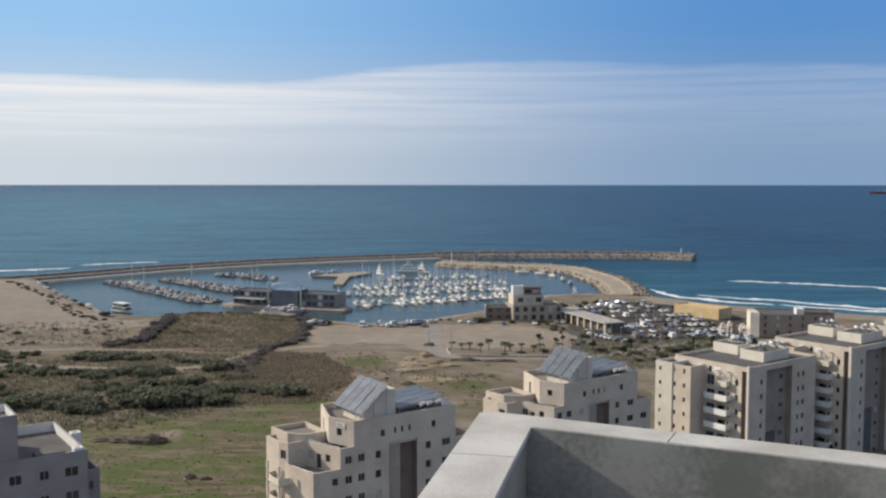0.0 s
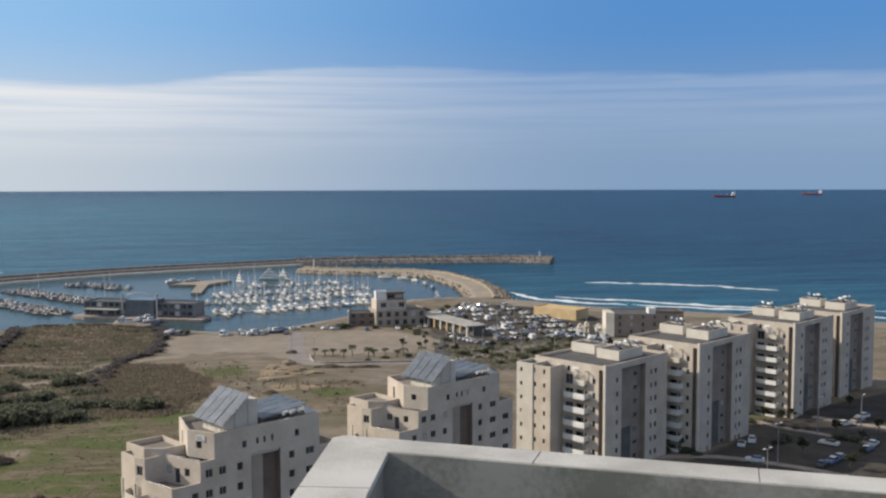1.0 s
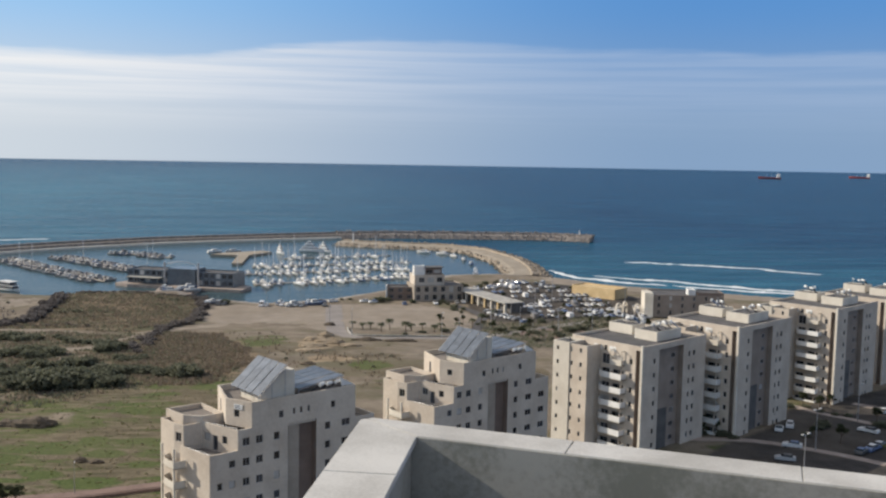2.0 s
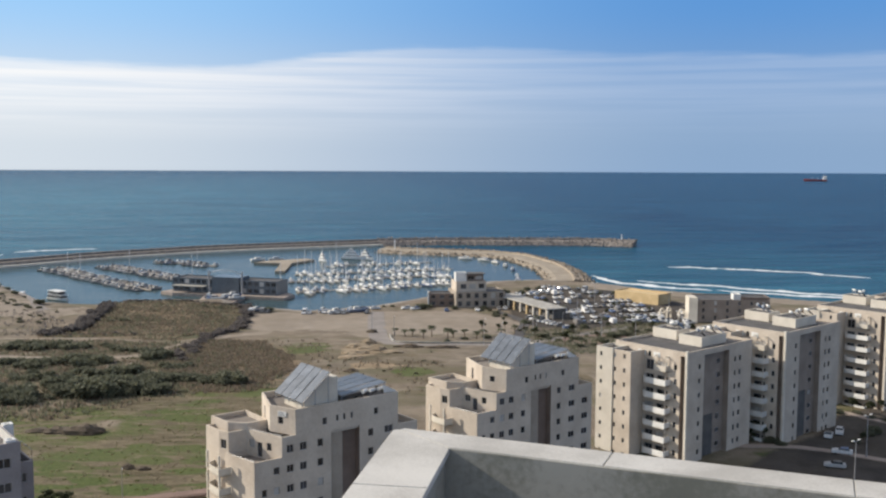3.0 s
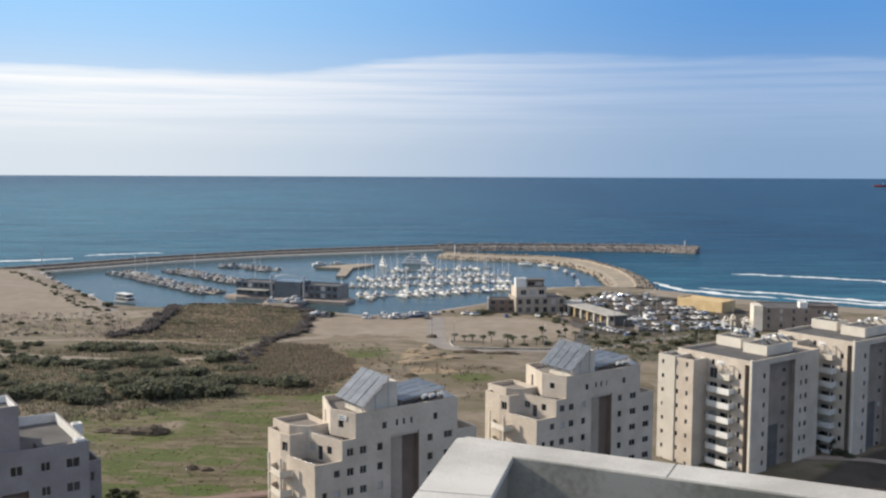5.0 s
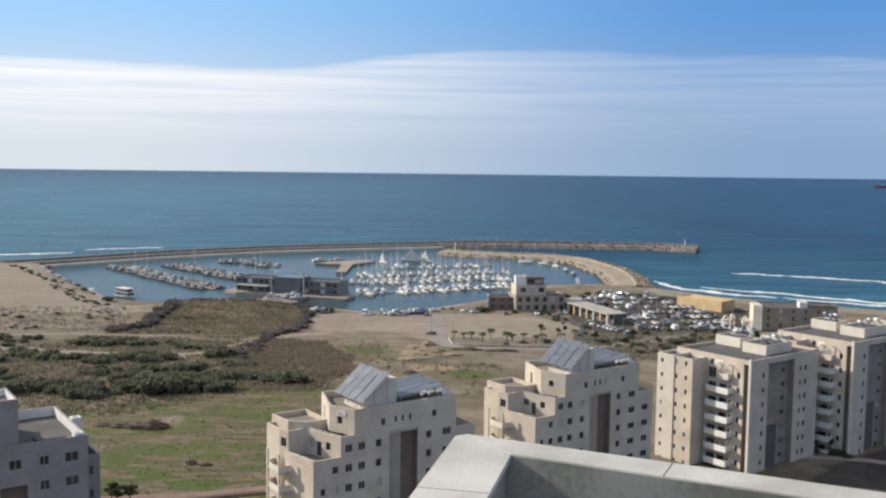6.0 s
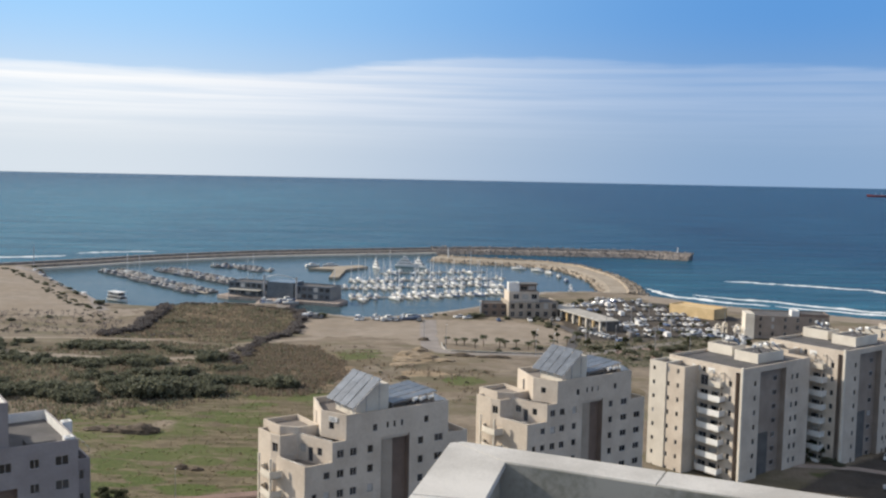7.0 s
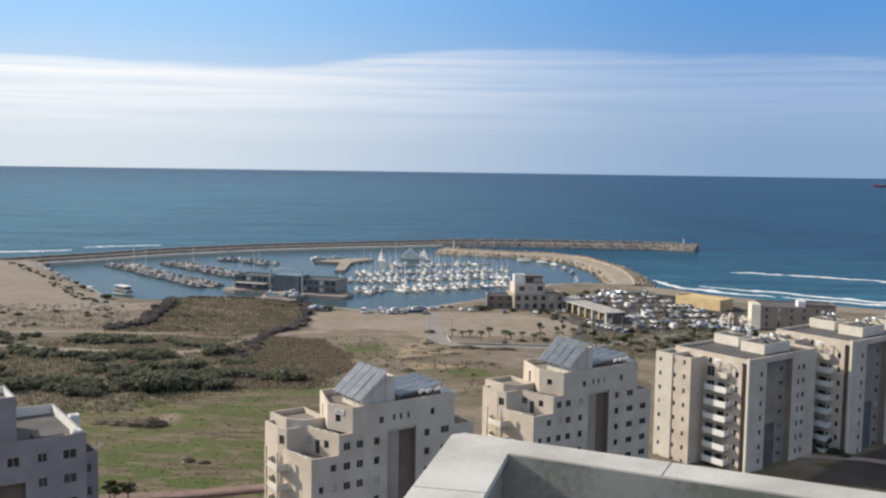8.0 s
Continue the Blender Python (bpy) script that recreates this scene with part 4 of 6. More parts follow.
    # roof room under the collectors
    bm = bmesh.new()
    loft(bm, [[(2.2, y, -0.9), (8.0, y, -0.9), (8.0, y, 3.7), (5.2, y, 3.7), (2.2, y, 1.1)] for y in (1.2, 7.4)])
    for f in ([(2.2, 1.2, -0.9), (8.0, 1.2, -0.9), (8.0, 1.2, 3.7), (5.2, 1.2, 3.7), (2.2, 1.2, 1.1)], [(2.2, 7.4, 1.1), (5.2, 7.4, 3.7), (8.0, 7.4, 3.7), (8.0, 7.4, -0.9), (2.2, 7.4, -0.9)]):
        bm.faces.new([bm.verts.new(p) for p in f])
    bmesh.ops.remove_doubles(bm, verts=bm.verts, dist=0.001)
    bmesh.ops.recalc_face_normals(bm, faces=bm.faces)
    link("roof_room", bm, STONE_PALE, t, "sloping plant room on the roof")
    bm = bmesh.new()
    loft(bm, [[(16.2, y, 0.05), (18.4, y, 0.02), (18.4, y, 0.12), (15.8, y, 1.5)] for y in (0.5, 0.62)])
    for f in ([(16.2, 0.5, 0.05), (18.4, 0.5, 0.02), (18.4, 0.5, 0.12), (15.8, 0.5, 1.5)], [(15.8, 0.62, 1.5), (18.4, 0.62, 0.12), (18.4, 0.62, 0.02), (16.2, 0.62, 0.05)]):
        bm.faces.new([bm.verts.new(p) for p in f])
    bmesh.ops.remove_doubles(bm, verts=bm.verts, dist=0.001)
    bmesh.ops.recalc_face_normals(bm, faces=bm.faces)
    link("wind_screen", bm, WHITE, t, "white slanting screen at the roof corner")
    return t


HOUSES = (((-12.8, 141.3, 33.0), -3.8), ((22.1, 170.2, 32.3), -4.0))
for (x, y, z), drop in HOUSES:
    m = pose(x, y, z, 0, 0, TURN_B)
    built = stepped_house(m, drop)
    if drop == -3.8:
        # a small banner, its writing too far off to read
        turn = Matrix.Translation((-0.95, 2.3, -1.35)) @ Matrix.Rotation(math.atan2(-4.6, 1.8), 4, "Z")
        bm = bmesh.new()
        box(bm, -0.8, 0.8, -0.06, -0.01, 0.0, 0.75, turn)
        board = link("sign_board", bm, WHITE, built, "small pale banner on the wall")
        for z in (0.16, 0.46):
            bm = bmesh.new()
            box(bm, -0.62, 0.62 - z * 0.5, -0.068, -0.06, z, z + 0.14, turn)
            link("sign_bar", bm, SHEET, board)
    solar_array(m @ pose(1.2, 0.1, 0.75), 4, 3, radians(40), "large tilted field of pale blue-grey collectors on a flat roof")
    solar_array(m @ pose(9.0, 1.6, 0.35), 4, 4, radians(7), "low tilted collectors beside the roof room")
for k, (x, y, z) in enumerate(((14.0, 1.8, 0), (15.6, 2.0, 0), (12.6, 1.9, 0))):
    copy_thing(h, pose(-12.8, 141.3, 32.1, 0, 0, TURN_B) @ pose(x, y, 0, 0, 0, 200 + 5 * k))
    copy_thing(h, pose(22.1, 170.2, 31.4, 0, 0, TURN_B) @ pose(x + 1, y, 0, 0, 0, 190 + 5 * k))

# the house at the meadow's edge, its terrace open to the sky
house = thing("apartment_house", "grey-beige apartment block, coloured darker for shade, with an open white-walled roof terrace", "building", pose(-43.2, 116.4, 36.0, 0, 0, TURN_B), "stepped apartment blocks")
front = [(14.0, 17.0, -25.5, -5.0, "recess")]
for k in range(7):
    z = -1.8 - 3.0 * k
    front += [(21.3, 22.9, z - 1.2, z, "window"), (18.4, 19.5, z - 1.15, z, "window"), (11.0, 12.2, z - 1.15, z, "window"), (7.5, 8.8, z - 1.15, z, "window")]
    if k == 0:
        front.append((15.0, 16.4, z - 1.2, z, "window"))
# dark ROOF floor stands in for the shade lying on the terrace
block(house, [(-24, 0), (0, 0), (0, 16.6), (-24, 16.6)], -26, 0.0, {0: front}, 1.25, HOUSE_SHADE_GREY, ROOF, inside_of=WHITE)
block(house, [(-24, 0.3), (-7.8, 0.3), (-7.8, 7.0), (-24, 7.0)], -1.5, 5.4, {0: [(12.0, 13.2, 0.6, 1.8, "window")]}, 0.9, HOUSE_SHADE_GREY, inside_of=WHITE)
# hidden rear block, added only to cast shade across the terrace
block(house, [(-24, 7.02), (-8.6, 7.02), (-8.6, 15.2), (-24, 15.2)], -1.5, 3.2, {}, 0.5, HOUSE_SHADE_GREY, inside_of=WHITE)
block(house, [(-1.5, 0.35), (-0.35, 0.35), (-0.35, 1.5), (-1.5, 1.5)], -1.3, 0.25, {}, 0.7, WHITE, ROOF, "corner_box", "white open box at the terrace corner", inside_of=WHITE)
block(house, [(-0.02, 7.6), (1.2, 7.6), (1.2, 8.8), (-0.02, 8.8)], -4.0, 0.3, {}, 0.6, WHITE, WHITE, "chimney_box", "white rooftop shaft")
block(house, [(-0.2, 3.4), (2.3, 3.4), (2.3, 8.6), (-0.2, 8.6)], -26, -3.6, {0: [(0.6, 1.7, z - 1.2, z, "window") for z in (-5.0, -8.0, -11.0)]}, 0.8, HOUSE_SHADE_GREY)
bm = bmesh.new()
box(bm, -5.4, -1.9, 2.4, 4.8, -1.25, -0.45)
bmesh.ops.bevel(bm, geom=bm.edges[:], offset=0.06, segments=1, affect="EDGES")
link("planter", bm, DARK_CLAD, house, "dark planter on the terrace")
bm = bmesh.new()
tube(bm, (2.2, 3.5, -3.6), (2.2, 3.5, -2.3), 0.03, 0.03, 6)
tube(bm, (2.2, 8.5, -3.6), (2.2, 8.5, -2.3), 0.03, 0.03, 6)
tube(bm, (2.2, 3.5, -2.3), (2.2, 8.5, -2.3), 0.03, 0.03, 6)
link("rail", bm, METAL, house)

# ---- harbour: pontoons, quays and boats ----


def flat_quay(name, poly, top, material, label, category="quay"):
    bm = bmesh.new()
    prism(bm, poly, -2.5, top)
    bmesh.ops.recalc_face_normals(bm, faces=bm.faces)
    return tagged(link(name, bm, material), label, category, kind="structure")


flat_quay("quay_platform", [(-113, 500), (-106, 494), (-88, 488), (-88, 466), (-70, 462), (-68, 481), (-48, 474), (-44, 486), (-52, 499), (-102, 519)], 1.5, PAVING, "pale concrete harbour platform", "quay")
flat_quay("quay_spit", [(-84, 637), (-66, 632), (-65, 588), (-59, 588), (-59, 634), (-46, 654), (-52, 662), (-74, 648)], 1.4, TRACK, "sand-coloured spit inside the harbour", "quay")


def pontoon(p, q, w=2.2):
    """A floating jetty of decked floats with mooring posts."""
    p, q = Vector(p), Vector(q)
    length = (q - p).length
    t = thing("pontoon", "long floating wooden jetty with mooring posts", "jetty", Matrix.Translation((p.x, p.y, 0)) @ Matrix.Rotation(math.atan2(q.y - p.y, q.x - p.x), 4, "Z"), "harbour jetties")
    bm = bmesh.new()
    box(bm, 0, length, -w / 2, w / 2, 0.42, 0.55)
    link("deck", bm, DECK, t)
    post = floats = None
    for k in range(int(length / 12) + 1):
        x = min(k * 12.0 + 1, length - 1)
        if floats is None:
            bm = bmesh.new()
            box(bm, -1.6, 1.6, -w / 2 + 0.15, w / 2 - 0.15, -0.4, 0.42)
            o = link("float", bm, CONCRETE, t)
            floats = o.data
            bm = bmesh.new()
            tube(bm, (0, w / 2 + 0.18, -2.0), (0, w / 2 + 0.18, 2.2), 0.16, 0.14, 8)
            s = link("mooring_post", bm, METAL, t)
            post = s.data
        else:
            o, s = new("float", floats), new("mooring_post", post)
            o.parent = s.parent = t
        o.matrix_basis = Matrix.Translation((max(x, 1.7), 0, 0))
        s.matrix_basis = Matrix.Translation((x, 0, 0))
    return t


def hull(bm, length, beam, free, sheer=0.35, stern=0.8):
    """A boat's hull lofted from stern to bow, decked over."""
    rows = []
    for i in range(9):
        s = i / 8
        w = beam / 2 * (stern + (1 - stern) * min(1, s / 0.35)) * (1 - max(0, (s - 0.45) / 0.55) ** 2.2)
        w = max(w, 0.04)
        z = free + sheer * s * s
        x = (s - 0.5) * length
        rows.append([(x, -w, z), (x, -w * 0.92, z * 0.35), (x - 0.04 * length * s, -w * 0.5, -0.25), (x - 0.04 * length * s, w * 0.5, -0.25), (x, w * 0.92, z * 0.35), (x, w, z)])
    rings = loft(bm, rows)
    bm.faces.new(rings[0][::-1])
    bm.faces.new(rings[-1])


def cabin(bm, x0, x1, w, z0, z1, rake=0.5, taper=0.8):
    """A deck house with raked front and tapered sides."""
    lo = [(x0, -w, z0), (x1, -w * 0.8, z0), (x1, w * 0.8, z0), (x0, w, z0)]
    hi = [(x0 + 0.1, -w * taper, z1), (x1 - rake, -w * 0.72 * taper, z1), (x1 - rake, w * 0.72 * taper, z1), (x0 + 0.1, w * taper, z1)]
    r = loft(bm, [lo, hi])
    bm.faces.new(r[1])
    bmesh.ops.recalc_face_normals(bm, faces=bm.faces)


def motor_boat(length, m):
    t = thing("motor_boat", "moored white motor boat with a small cabin", "boat", m, "moored motor boats")
    b = length * 0.32
    bm = bmesh.new()
    hull(bm, length, b, length * 0.11)
    link("hull", bm, HULL, t)
    bm = bmesh.new()
    cabin(bm, -length * 0.22, length * 0.22, b * 0.36, length * 0.11, length * 0.11 + 1.25, 0.9)
    c = link("cabin", bm, WHITE, t)
    bm = bmesh.new()
    cabin(bm, -length * 0.19, length * 0.215, b * 0.375, length * 0.11 + 0.62, length * 0.11 + 1.05, 0.4, 0.9)
    link("cabin_glazing", bm, GLASS, c)
    bm = bmesh.new()
    cabin(bm, -length * 0.46, -length * 0.24, b * 0.38, length * 0.1, length * 0.1 + 0.55, 0.1)
    link("canvas_cover", bm, COVER, t)
    bm = bmesh.new()
    tube(bm, (-length * 0.05, 0, length * 0.11 + 1.2), (-length * 0.07, 0, length * 0.11 + 2.6), 0.04, 0.03, 6)
    link("aerial", bm, METAL, t)
    return t


def sail_boat(length, m):
    t = thing("sail_boat", "moored white sailing boat with bare mast", "boat", m, "moored sailing boats")
    b = length * 0.29
    bm = bmesh.new()
    hull(bm, length, b, length * 0.1, 0.3, 0.65)
    link("hull", bm, HULL, t)
    bm = bmesh.new()
    cabin(bm, -length * 0.12, length * 0.24, b * 0.3, length * 0.1, length * 0.1 + 0.6, 0.5)
    link("cabin", bm, WHITE, t)
    tall = length * 1.35
    bm = bmesh.new()
    tube(bm, (length * 0.1, 0, length * 0.1), (length * 0.1, 0, tall), 0.16, 0.12, 8)
    mast = link("mast", bm, WHITE, t)
    bm = bmesh.new()
    tube(bm, (length * 0.1, 0, length * 0.1 + 1.5), (-length * 0.33, 0, length * 0.1 + 1.6), 0.2, 0.14, 8)
    link("boom", bm, COVER, t, "boom with the furled sail in its cover")
    for z in (0.55, 0.8):
        bm = bmesh.new()
        tube(bm, (length * 0.1, -b * 0.35, tall * z), (length * 0.1, b * 0.35, tall * z), 0.03, 0.03, 6)
        link("spreader", bm, METAL, mast)
    for x in (length * 0.5, -length * 0.48):
        bm = bmesh.new()
        tube(bm, (x, 0, length * 0.12), (length * 0.1, 0, tall - 0.2), 0.02, 0.02, 5)
        link("stay", bm, METAL, mast)
    return t


def big_yacht(length, m, label="large white motor yacht with three decks"):
    t = thing("motor_yacht", label, "boat", m)
    b = length * 0.24
    bm = bmesh.new()
    hull(bm, length, b, length * 0.09, 0.9)
    link("hull", bm, WHITE, t)
    z = length * 0.09
    for k, (x0, x1, w) in enumerate(((-0.4, 0.28, 0.42), (-0.3, 0.16, 0.36), (-0.18, 0.06, 0.27))):
        bm = bmesh.new()
        cabin(bm, x0 * length, x1 * length, b * w, z, z + 1.9, 1.6, 0.92)
        d = link("deck_house", bm, WHITE, t)
        bm = bmesh.new()
        cabin(bm, (x0 + 0.05) * length, (x1 - 0.012) * length, b * w * 1.012, z + 0.95, z + 1.4, 0.6, 0.98)
        link("deck_glazing", bm, GLASS, d)
        z += 1.9
    bm = bmesh.new()
    tube(bm, (-0.1 * length, 0, z), (-0.12 * length, 0, z + 3.0), 0.2, 0.08, 8)
    link("radar_mast", bm, WHITE, t)
    return t


boats = random.Random(11)
motor = [motor_boat(s, pose(0, 0, 0)) for s in (6.2, 8.0, 10.5)]
sails = [sail_boat(s, pose(0, 0, 0)) for s in (8.5, 11.0)]
placed = set()


def moor(kind, m):
    """Put a boat in its berth: the first of a kind is the built one, the rest are copies."""
    if kind.name in placed:
        return copy_thing(kind, m)
    placed.add(kind.name)
    kind.matrix_basis = m
    return kind


def weathered(length):
    """A small open boat in worn, greyish paint."""
    t = motor_boat(length, pose(0, 0, 0))
    tagged(t, "small worn motor boat with faded grey paint")
    for o in t.children_recursive:
        for i, m in enumerate(o.data.materials):
            if m in (HULL, WHITE, COVER):
                o.data.materials[i] = HULL_WORN
    return t


motor += [weathered(5.6), weathered(7.2)]


def berth(p, q, gap, sail_share, sizes, skip=0.08, sides=(-1, 1)):
    """Boats moored stern-to on both sides of a pontoon."""
    pontoon(p, q)
    p, q = Vector(p), Vector(q)
    d = (q - p).normalized()
    turn = math.degrees(math.atan2(d.y, d.x))
    s = 3.0
    while s < (q - p).length - 2:
        for side in sides:
            if boats.random() < skip:
                continue
            sail = boats.random() < sail_share
            kind = boats.choice(sails) if sail else boats.choice([motor[i] for i in sizes])
            reach = {motor[0]: 4.5, motor[1]: 5.5, motor[2]: 6.8, motor[3]: 4.2, motor[4]: 5.0, sails[0]: 5.7, sails[1]: 7.0}[kind]
            c = p + d * (s + boats.uniform(-0.4, 0.4)) + Vector((-d.y, d.x)) * side * (reach + boats.uniform(0, 0.8))
            moor(kind, pose(c.x, c.y, boats.uniform(-0.06, 0.06), 0, 0, turn + side * 90 + boats.uniform(-4, 4)))
        s += gap * boats.uniform(0.9, 1.15)


berth((-205, 610), (-121, 511), 4.0, 0.03, (0, 3, 3, 4, 4), 0.08)
berth((-176, 624), (-114, 556), 4.2, 0.03, (0, 3, 3, 4, 4), 0.08)
berth((-148, 653), (-106, 623), 4.6, 0.05, (0, 3, 4, 4), 0.1)
berth((-44, 501), (40, 541), 4.6, 0.42, (0, 1, 1), 0.14)
berth((-58, 540), (38, 575), 4.9, 0.45, (0, 1, 1), 0.16)
berth((-52, 577), (44, 608), 5.4, 0.32, (0, 1, 1), 0.22)
berth((-36, 622), (32, 646), 6.0, 0.28, (0, 1, 1), 0.30)
big_yacht(17.0, pose(-20, 668, 0, 0, 0, -20))
big_yacht(10.0, pose(-40, 655, 0, 0, 0, -60), "white motor yacht moored beside a jetty")
big_yacht(13.0, pose(-11, 666, 0, 0, 0, -45), "white motor yacht with a tall flybridge")
moor(motor[2], pose(-84, 660, 0, 0, 0, 30))
moor(motor[2], pose(-72, 662, 0, 0, 0, 15))
for x, y, a in ((60, 667, 150), (72, 657, 140), (78, 644, 120), (82, 622, 100), (84, 600, 95), (82, 566, 90), (80, 548, 80)):
    moor(motor[boats.randrange(1, 3)], pose(x - 3, y, 0, 0, 0, a))


def excursion_boat(m):
    """A double-decked white excursion boat."""
    t = thing("excursion_boat", "white double-decked excursion boat at the quay", "boat", m)
    bm = bmesh.new()
    hull(bm, 20, 6.4, 1.7, 0.6, 0.9)
    link("hull", bm, WHITE, t)
    for z, x0, x1 in ((1.7, -8.5, 6.0), (4.2, -8.0, 4.0)):
        bm = bmesh.new()
        cabin(bm, x0, x1, 2.7, z, z + 1.9, 1.0, 1.0)
        d = link("deck_house", bm, GLASS, t, "long glazed saloon")
        bm = bmesh.new()
        box(bm, x0 - 0.5, x1 + 0.2, -3.0, 3.0, z + 1.9, z + 2.15)
        link("deck_roof", bm, WHITE, d)
        for k in range(8):
            x = x0 + 0.4 + k * (x1 - x0 - 1.4) / 7
            for y in (-2.82, 2.82):
                bm = bmesh.new()
                box(bm, x - 0.1, x + 0.1, y - 0.08, y + 0.08, z, z + 1.9)
                link("deck_post", bm, WHITE, d)
    return t


excursion_boat(pose(-157, 479, 0, 0, 0, -38) @ Matrix.Scale(0.74, 4))
buoy = thing("harbour_float", "white floating harbour marker", "buoy", pose(-203.5, 598, 0))
bm = bmesh.new()
tube(bm, (0, 0, -0.5), (0, 0, 2.4), 1.3, 1.1, 12)
link("float_body", bm, WHITE, buoy)
bm = bmesh.new()
tube(bm, (0, 0, 2.4), (0, 0, 4.2), 0.12, 0.08, 6)
link("float_pole", bm, METAL, buoy)

# ---- quay buildings ----


def slab_house(name, label, category, m, w, d, h, bays, storeys_up, material, roof=None, glass_part=0.6, lip=0.5):
    """A plain low building with a bay grid of windows on its two long sides."""
    t = thing(name, label, category, m)
    front = []
    step, high = w / max(bays, 1), h / storeys_up
    for k in range(bays):
        for s in range(storeys_up):
            c = s * high + 0.75
            front.append((k * step + step * (1 - glass_part) / 2, k * step + step * (1 + glass_part) / 2, c, c + high - 1.25, "window"))
    block(t, [(0, 0), (w, 0), (w, d), (0, d)], -0.4, h, {0: front, 2: front}, lip, material, roof)
    return t


mall = slab_house("quay_hall", "dark glazed shopping hall on the harbour platform", "building", pose(-107, 501, 1.5, 0, 0, -20), 58, 13, 7.0, 18, 2, CURTAIN, ROOF, 0.72)
bm = bmesh.new()
box(bm, 23, 38, -1.2, 10, 0.0, 8.3)
link("hall_portal", bm, CURTAIN, mall, "taller central portal")
bm = bmesh.new()
for k in range(24):
    a0, a1 = math.pi * k / 24, math.pi * (k + 1) / 24
    tube(bm, (30.5 - 9.5 * math.cos(a0), -1.0, 8.3 + 3.6 * math.sin(a0)), (30.5 - 9.5 * math.cos(a1), -1.0, 8.3 + 3.6 * math.sin(a1)), 0.16, 0.16, 6)
link("hall_arch", bm, METAL, mall, "thin steel arch over the portal")
for x in (21.5, 40.0):
    bm = bmesh.new()
    tube(bm, (x, -1.4, 0), (x, -1.4, 11.5), 0.5, 0.45, 10)
    link("hall_mast", bm, METAL, mall)
bm = bmesh.new()
box(bm, 2, 20, -5.0, -0.3, 3.3, 3.6)
for x in (2.5, 8, 14, 19.5):
    tube(bm, (x, -4.7, 0), (x, -4.7, 3.3), 0.12, 0.12, 8)
link("hall_canopy", bm, CONCRETE, mall, "flat canopy on posts")
for x, y, s in ((-84, 474, 10), (-76, 470, 8), (-70, 468, 12), (-80, 466, 9), (-73, 478, 8)):
    moor(motor[1], pose(x, y, 1.95, 0, 0, boats.uniform(0, 90)))

club = slab_house("harbour_house", "beige harbour master building with a white lookout block", "building", pose(33, 433, 2.4, 0, 0, 8), 23, 17, 7.2, 6, 2, STONE_SHADE, ROOF, 0.5)
block(club, [(1, 4), (15, 4), (15, 15), (1, 15)], 6.8, 11.6, {0: [(2, 4.6, 8.2, 10.4, "window"), (6, 9, 8.2, 10.4, "window"), (10.4, 13, 8.2, 10.4, "window")]}, 0.6, STONE)
block(club, [(1.0, 5.2), (6.0, 5.2), (6.0, 9), (1.0, 9)], 11.2, 15.6, {}, 0.3, WHITE, WHITE, "lookout", "white lookout block")
block(club, [(6.02, 5.6), (14, 5.6), (14, 11), (6.02, 11)], 11.2, 14.6, {0: [(0.6, 3.6, 12.2, 13.8, "window"), (4.2, 7.4, 12.2, 13.8, "window")]}, 0.3, STONE_BROWN, ROOF, "control_room", "dark glazed control room")
bm = bmesh.new()
box(bm, 5.4, 14.8, 4.8, 11.8, 14.6, 14.95)
link("control_roof", bm, DARK_CLAD, club, "overhanging flat roof")
annex = slab_house("harbour_annex", "beige quay building with a white end wall", "building", pose(21, 438, 2.4, 0, 0, -2), 12, 9, 6.0, 3, 2, STONE_BROWN, ROOF, 0.5)
bm = bmesh.new()
box(bm, -0.5, 0.0, -0.4, 3.0, -0.4, 6.8)
link("end_wall", bm, WHITE, annex, "white end wall")

hall = thing("market_hall", "long low hall with a pale flat roof and bright bays", "building", pose(56, 446, 3.0, 0, 0, -69))
bm = bmesh.new()
box(bm, -0.6, 48, -5, 5, 3.6, 4.1)
bmesh.ops.bevel(bm, geom=bm.edges[:], offset=0.1, segments=1, affect="EDGES")
link("roof", bm, CONCRETE, hall, "pale flat roof slab")
for k in range(9):
    bm = bmesh.new()
    box(bm, 1 + k * 5.7, 1.9 + k * 5.7, -4.6, -3.8, -0.8, 3.6)
    link("pier", bm, SAND_WALL if k % 2 else STONE_PALE, hall)
bm = bmesh.new()
box(bm, 0, 47.5, -1.5, 4.6, -0.8, 3.6)
link("body", bm, DARK_CLAD, hall)

depot = slab_house("ochre_hall", "sunlit ochre-rendered hall beside the beach", "building", pose(111, 456, 2.4, 0, 0, -48), 24, 11, 5.0, 0, 1, SAND_WALL, SAND_WALL, 0.3)
hotel = slab_house("beach_hotel", "brown beach building with pale gable walls", "building", pose(129, 388, 3.6, 0, 0, -8), 29, 18, 9.0, 6, 3, SHADE_BROWN, ROOF, 0.22)
bm = bmesh.new()
prism(bm, [(-3.4, 0.5), (-0.05, -0.6), (-0.05, 9), (-3.4, 9)], -0.6, 9.6)
bmesh.ops.recalc_face_normals(bm, faces=bm.faces)
link("gable", bm, STONE_PALE, hotel, "pale gable wall")
block(hotel, [(15, 3), (18, 3), (18, 8), (15, 8)], 8.6, 11.0, {}, 0.3, WHITE, WHITE, "roof_room", "white rooftop room")
block(hotel, [(18.5, 2), (29.5, 2), (29.5, 12), (18.5, 12)], 8.5, 9.9, {}, 0.4, STONE_BROWN, ROOF, "roof_room", "brown rooftop storey")
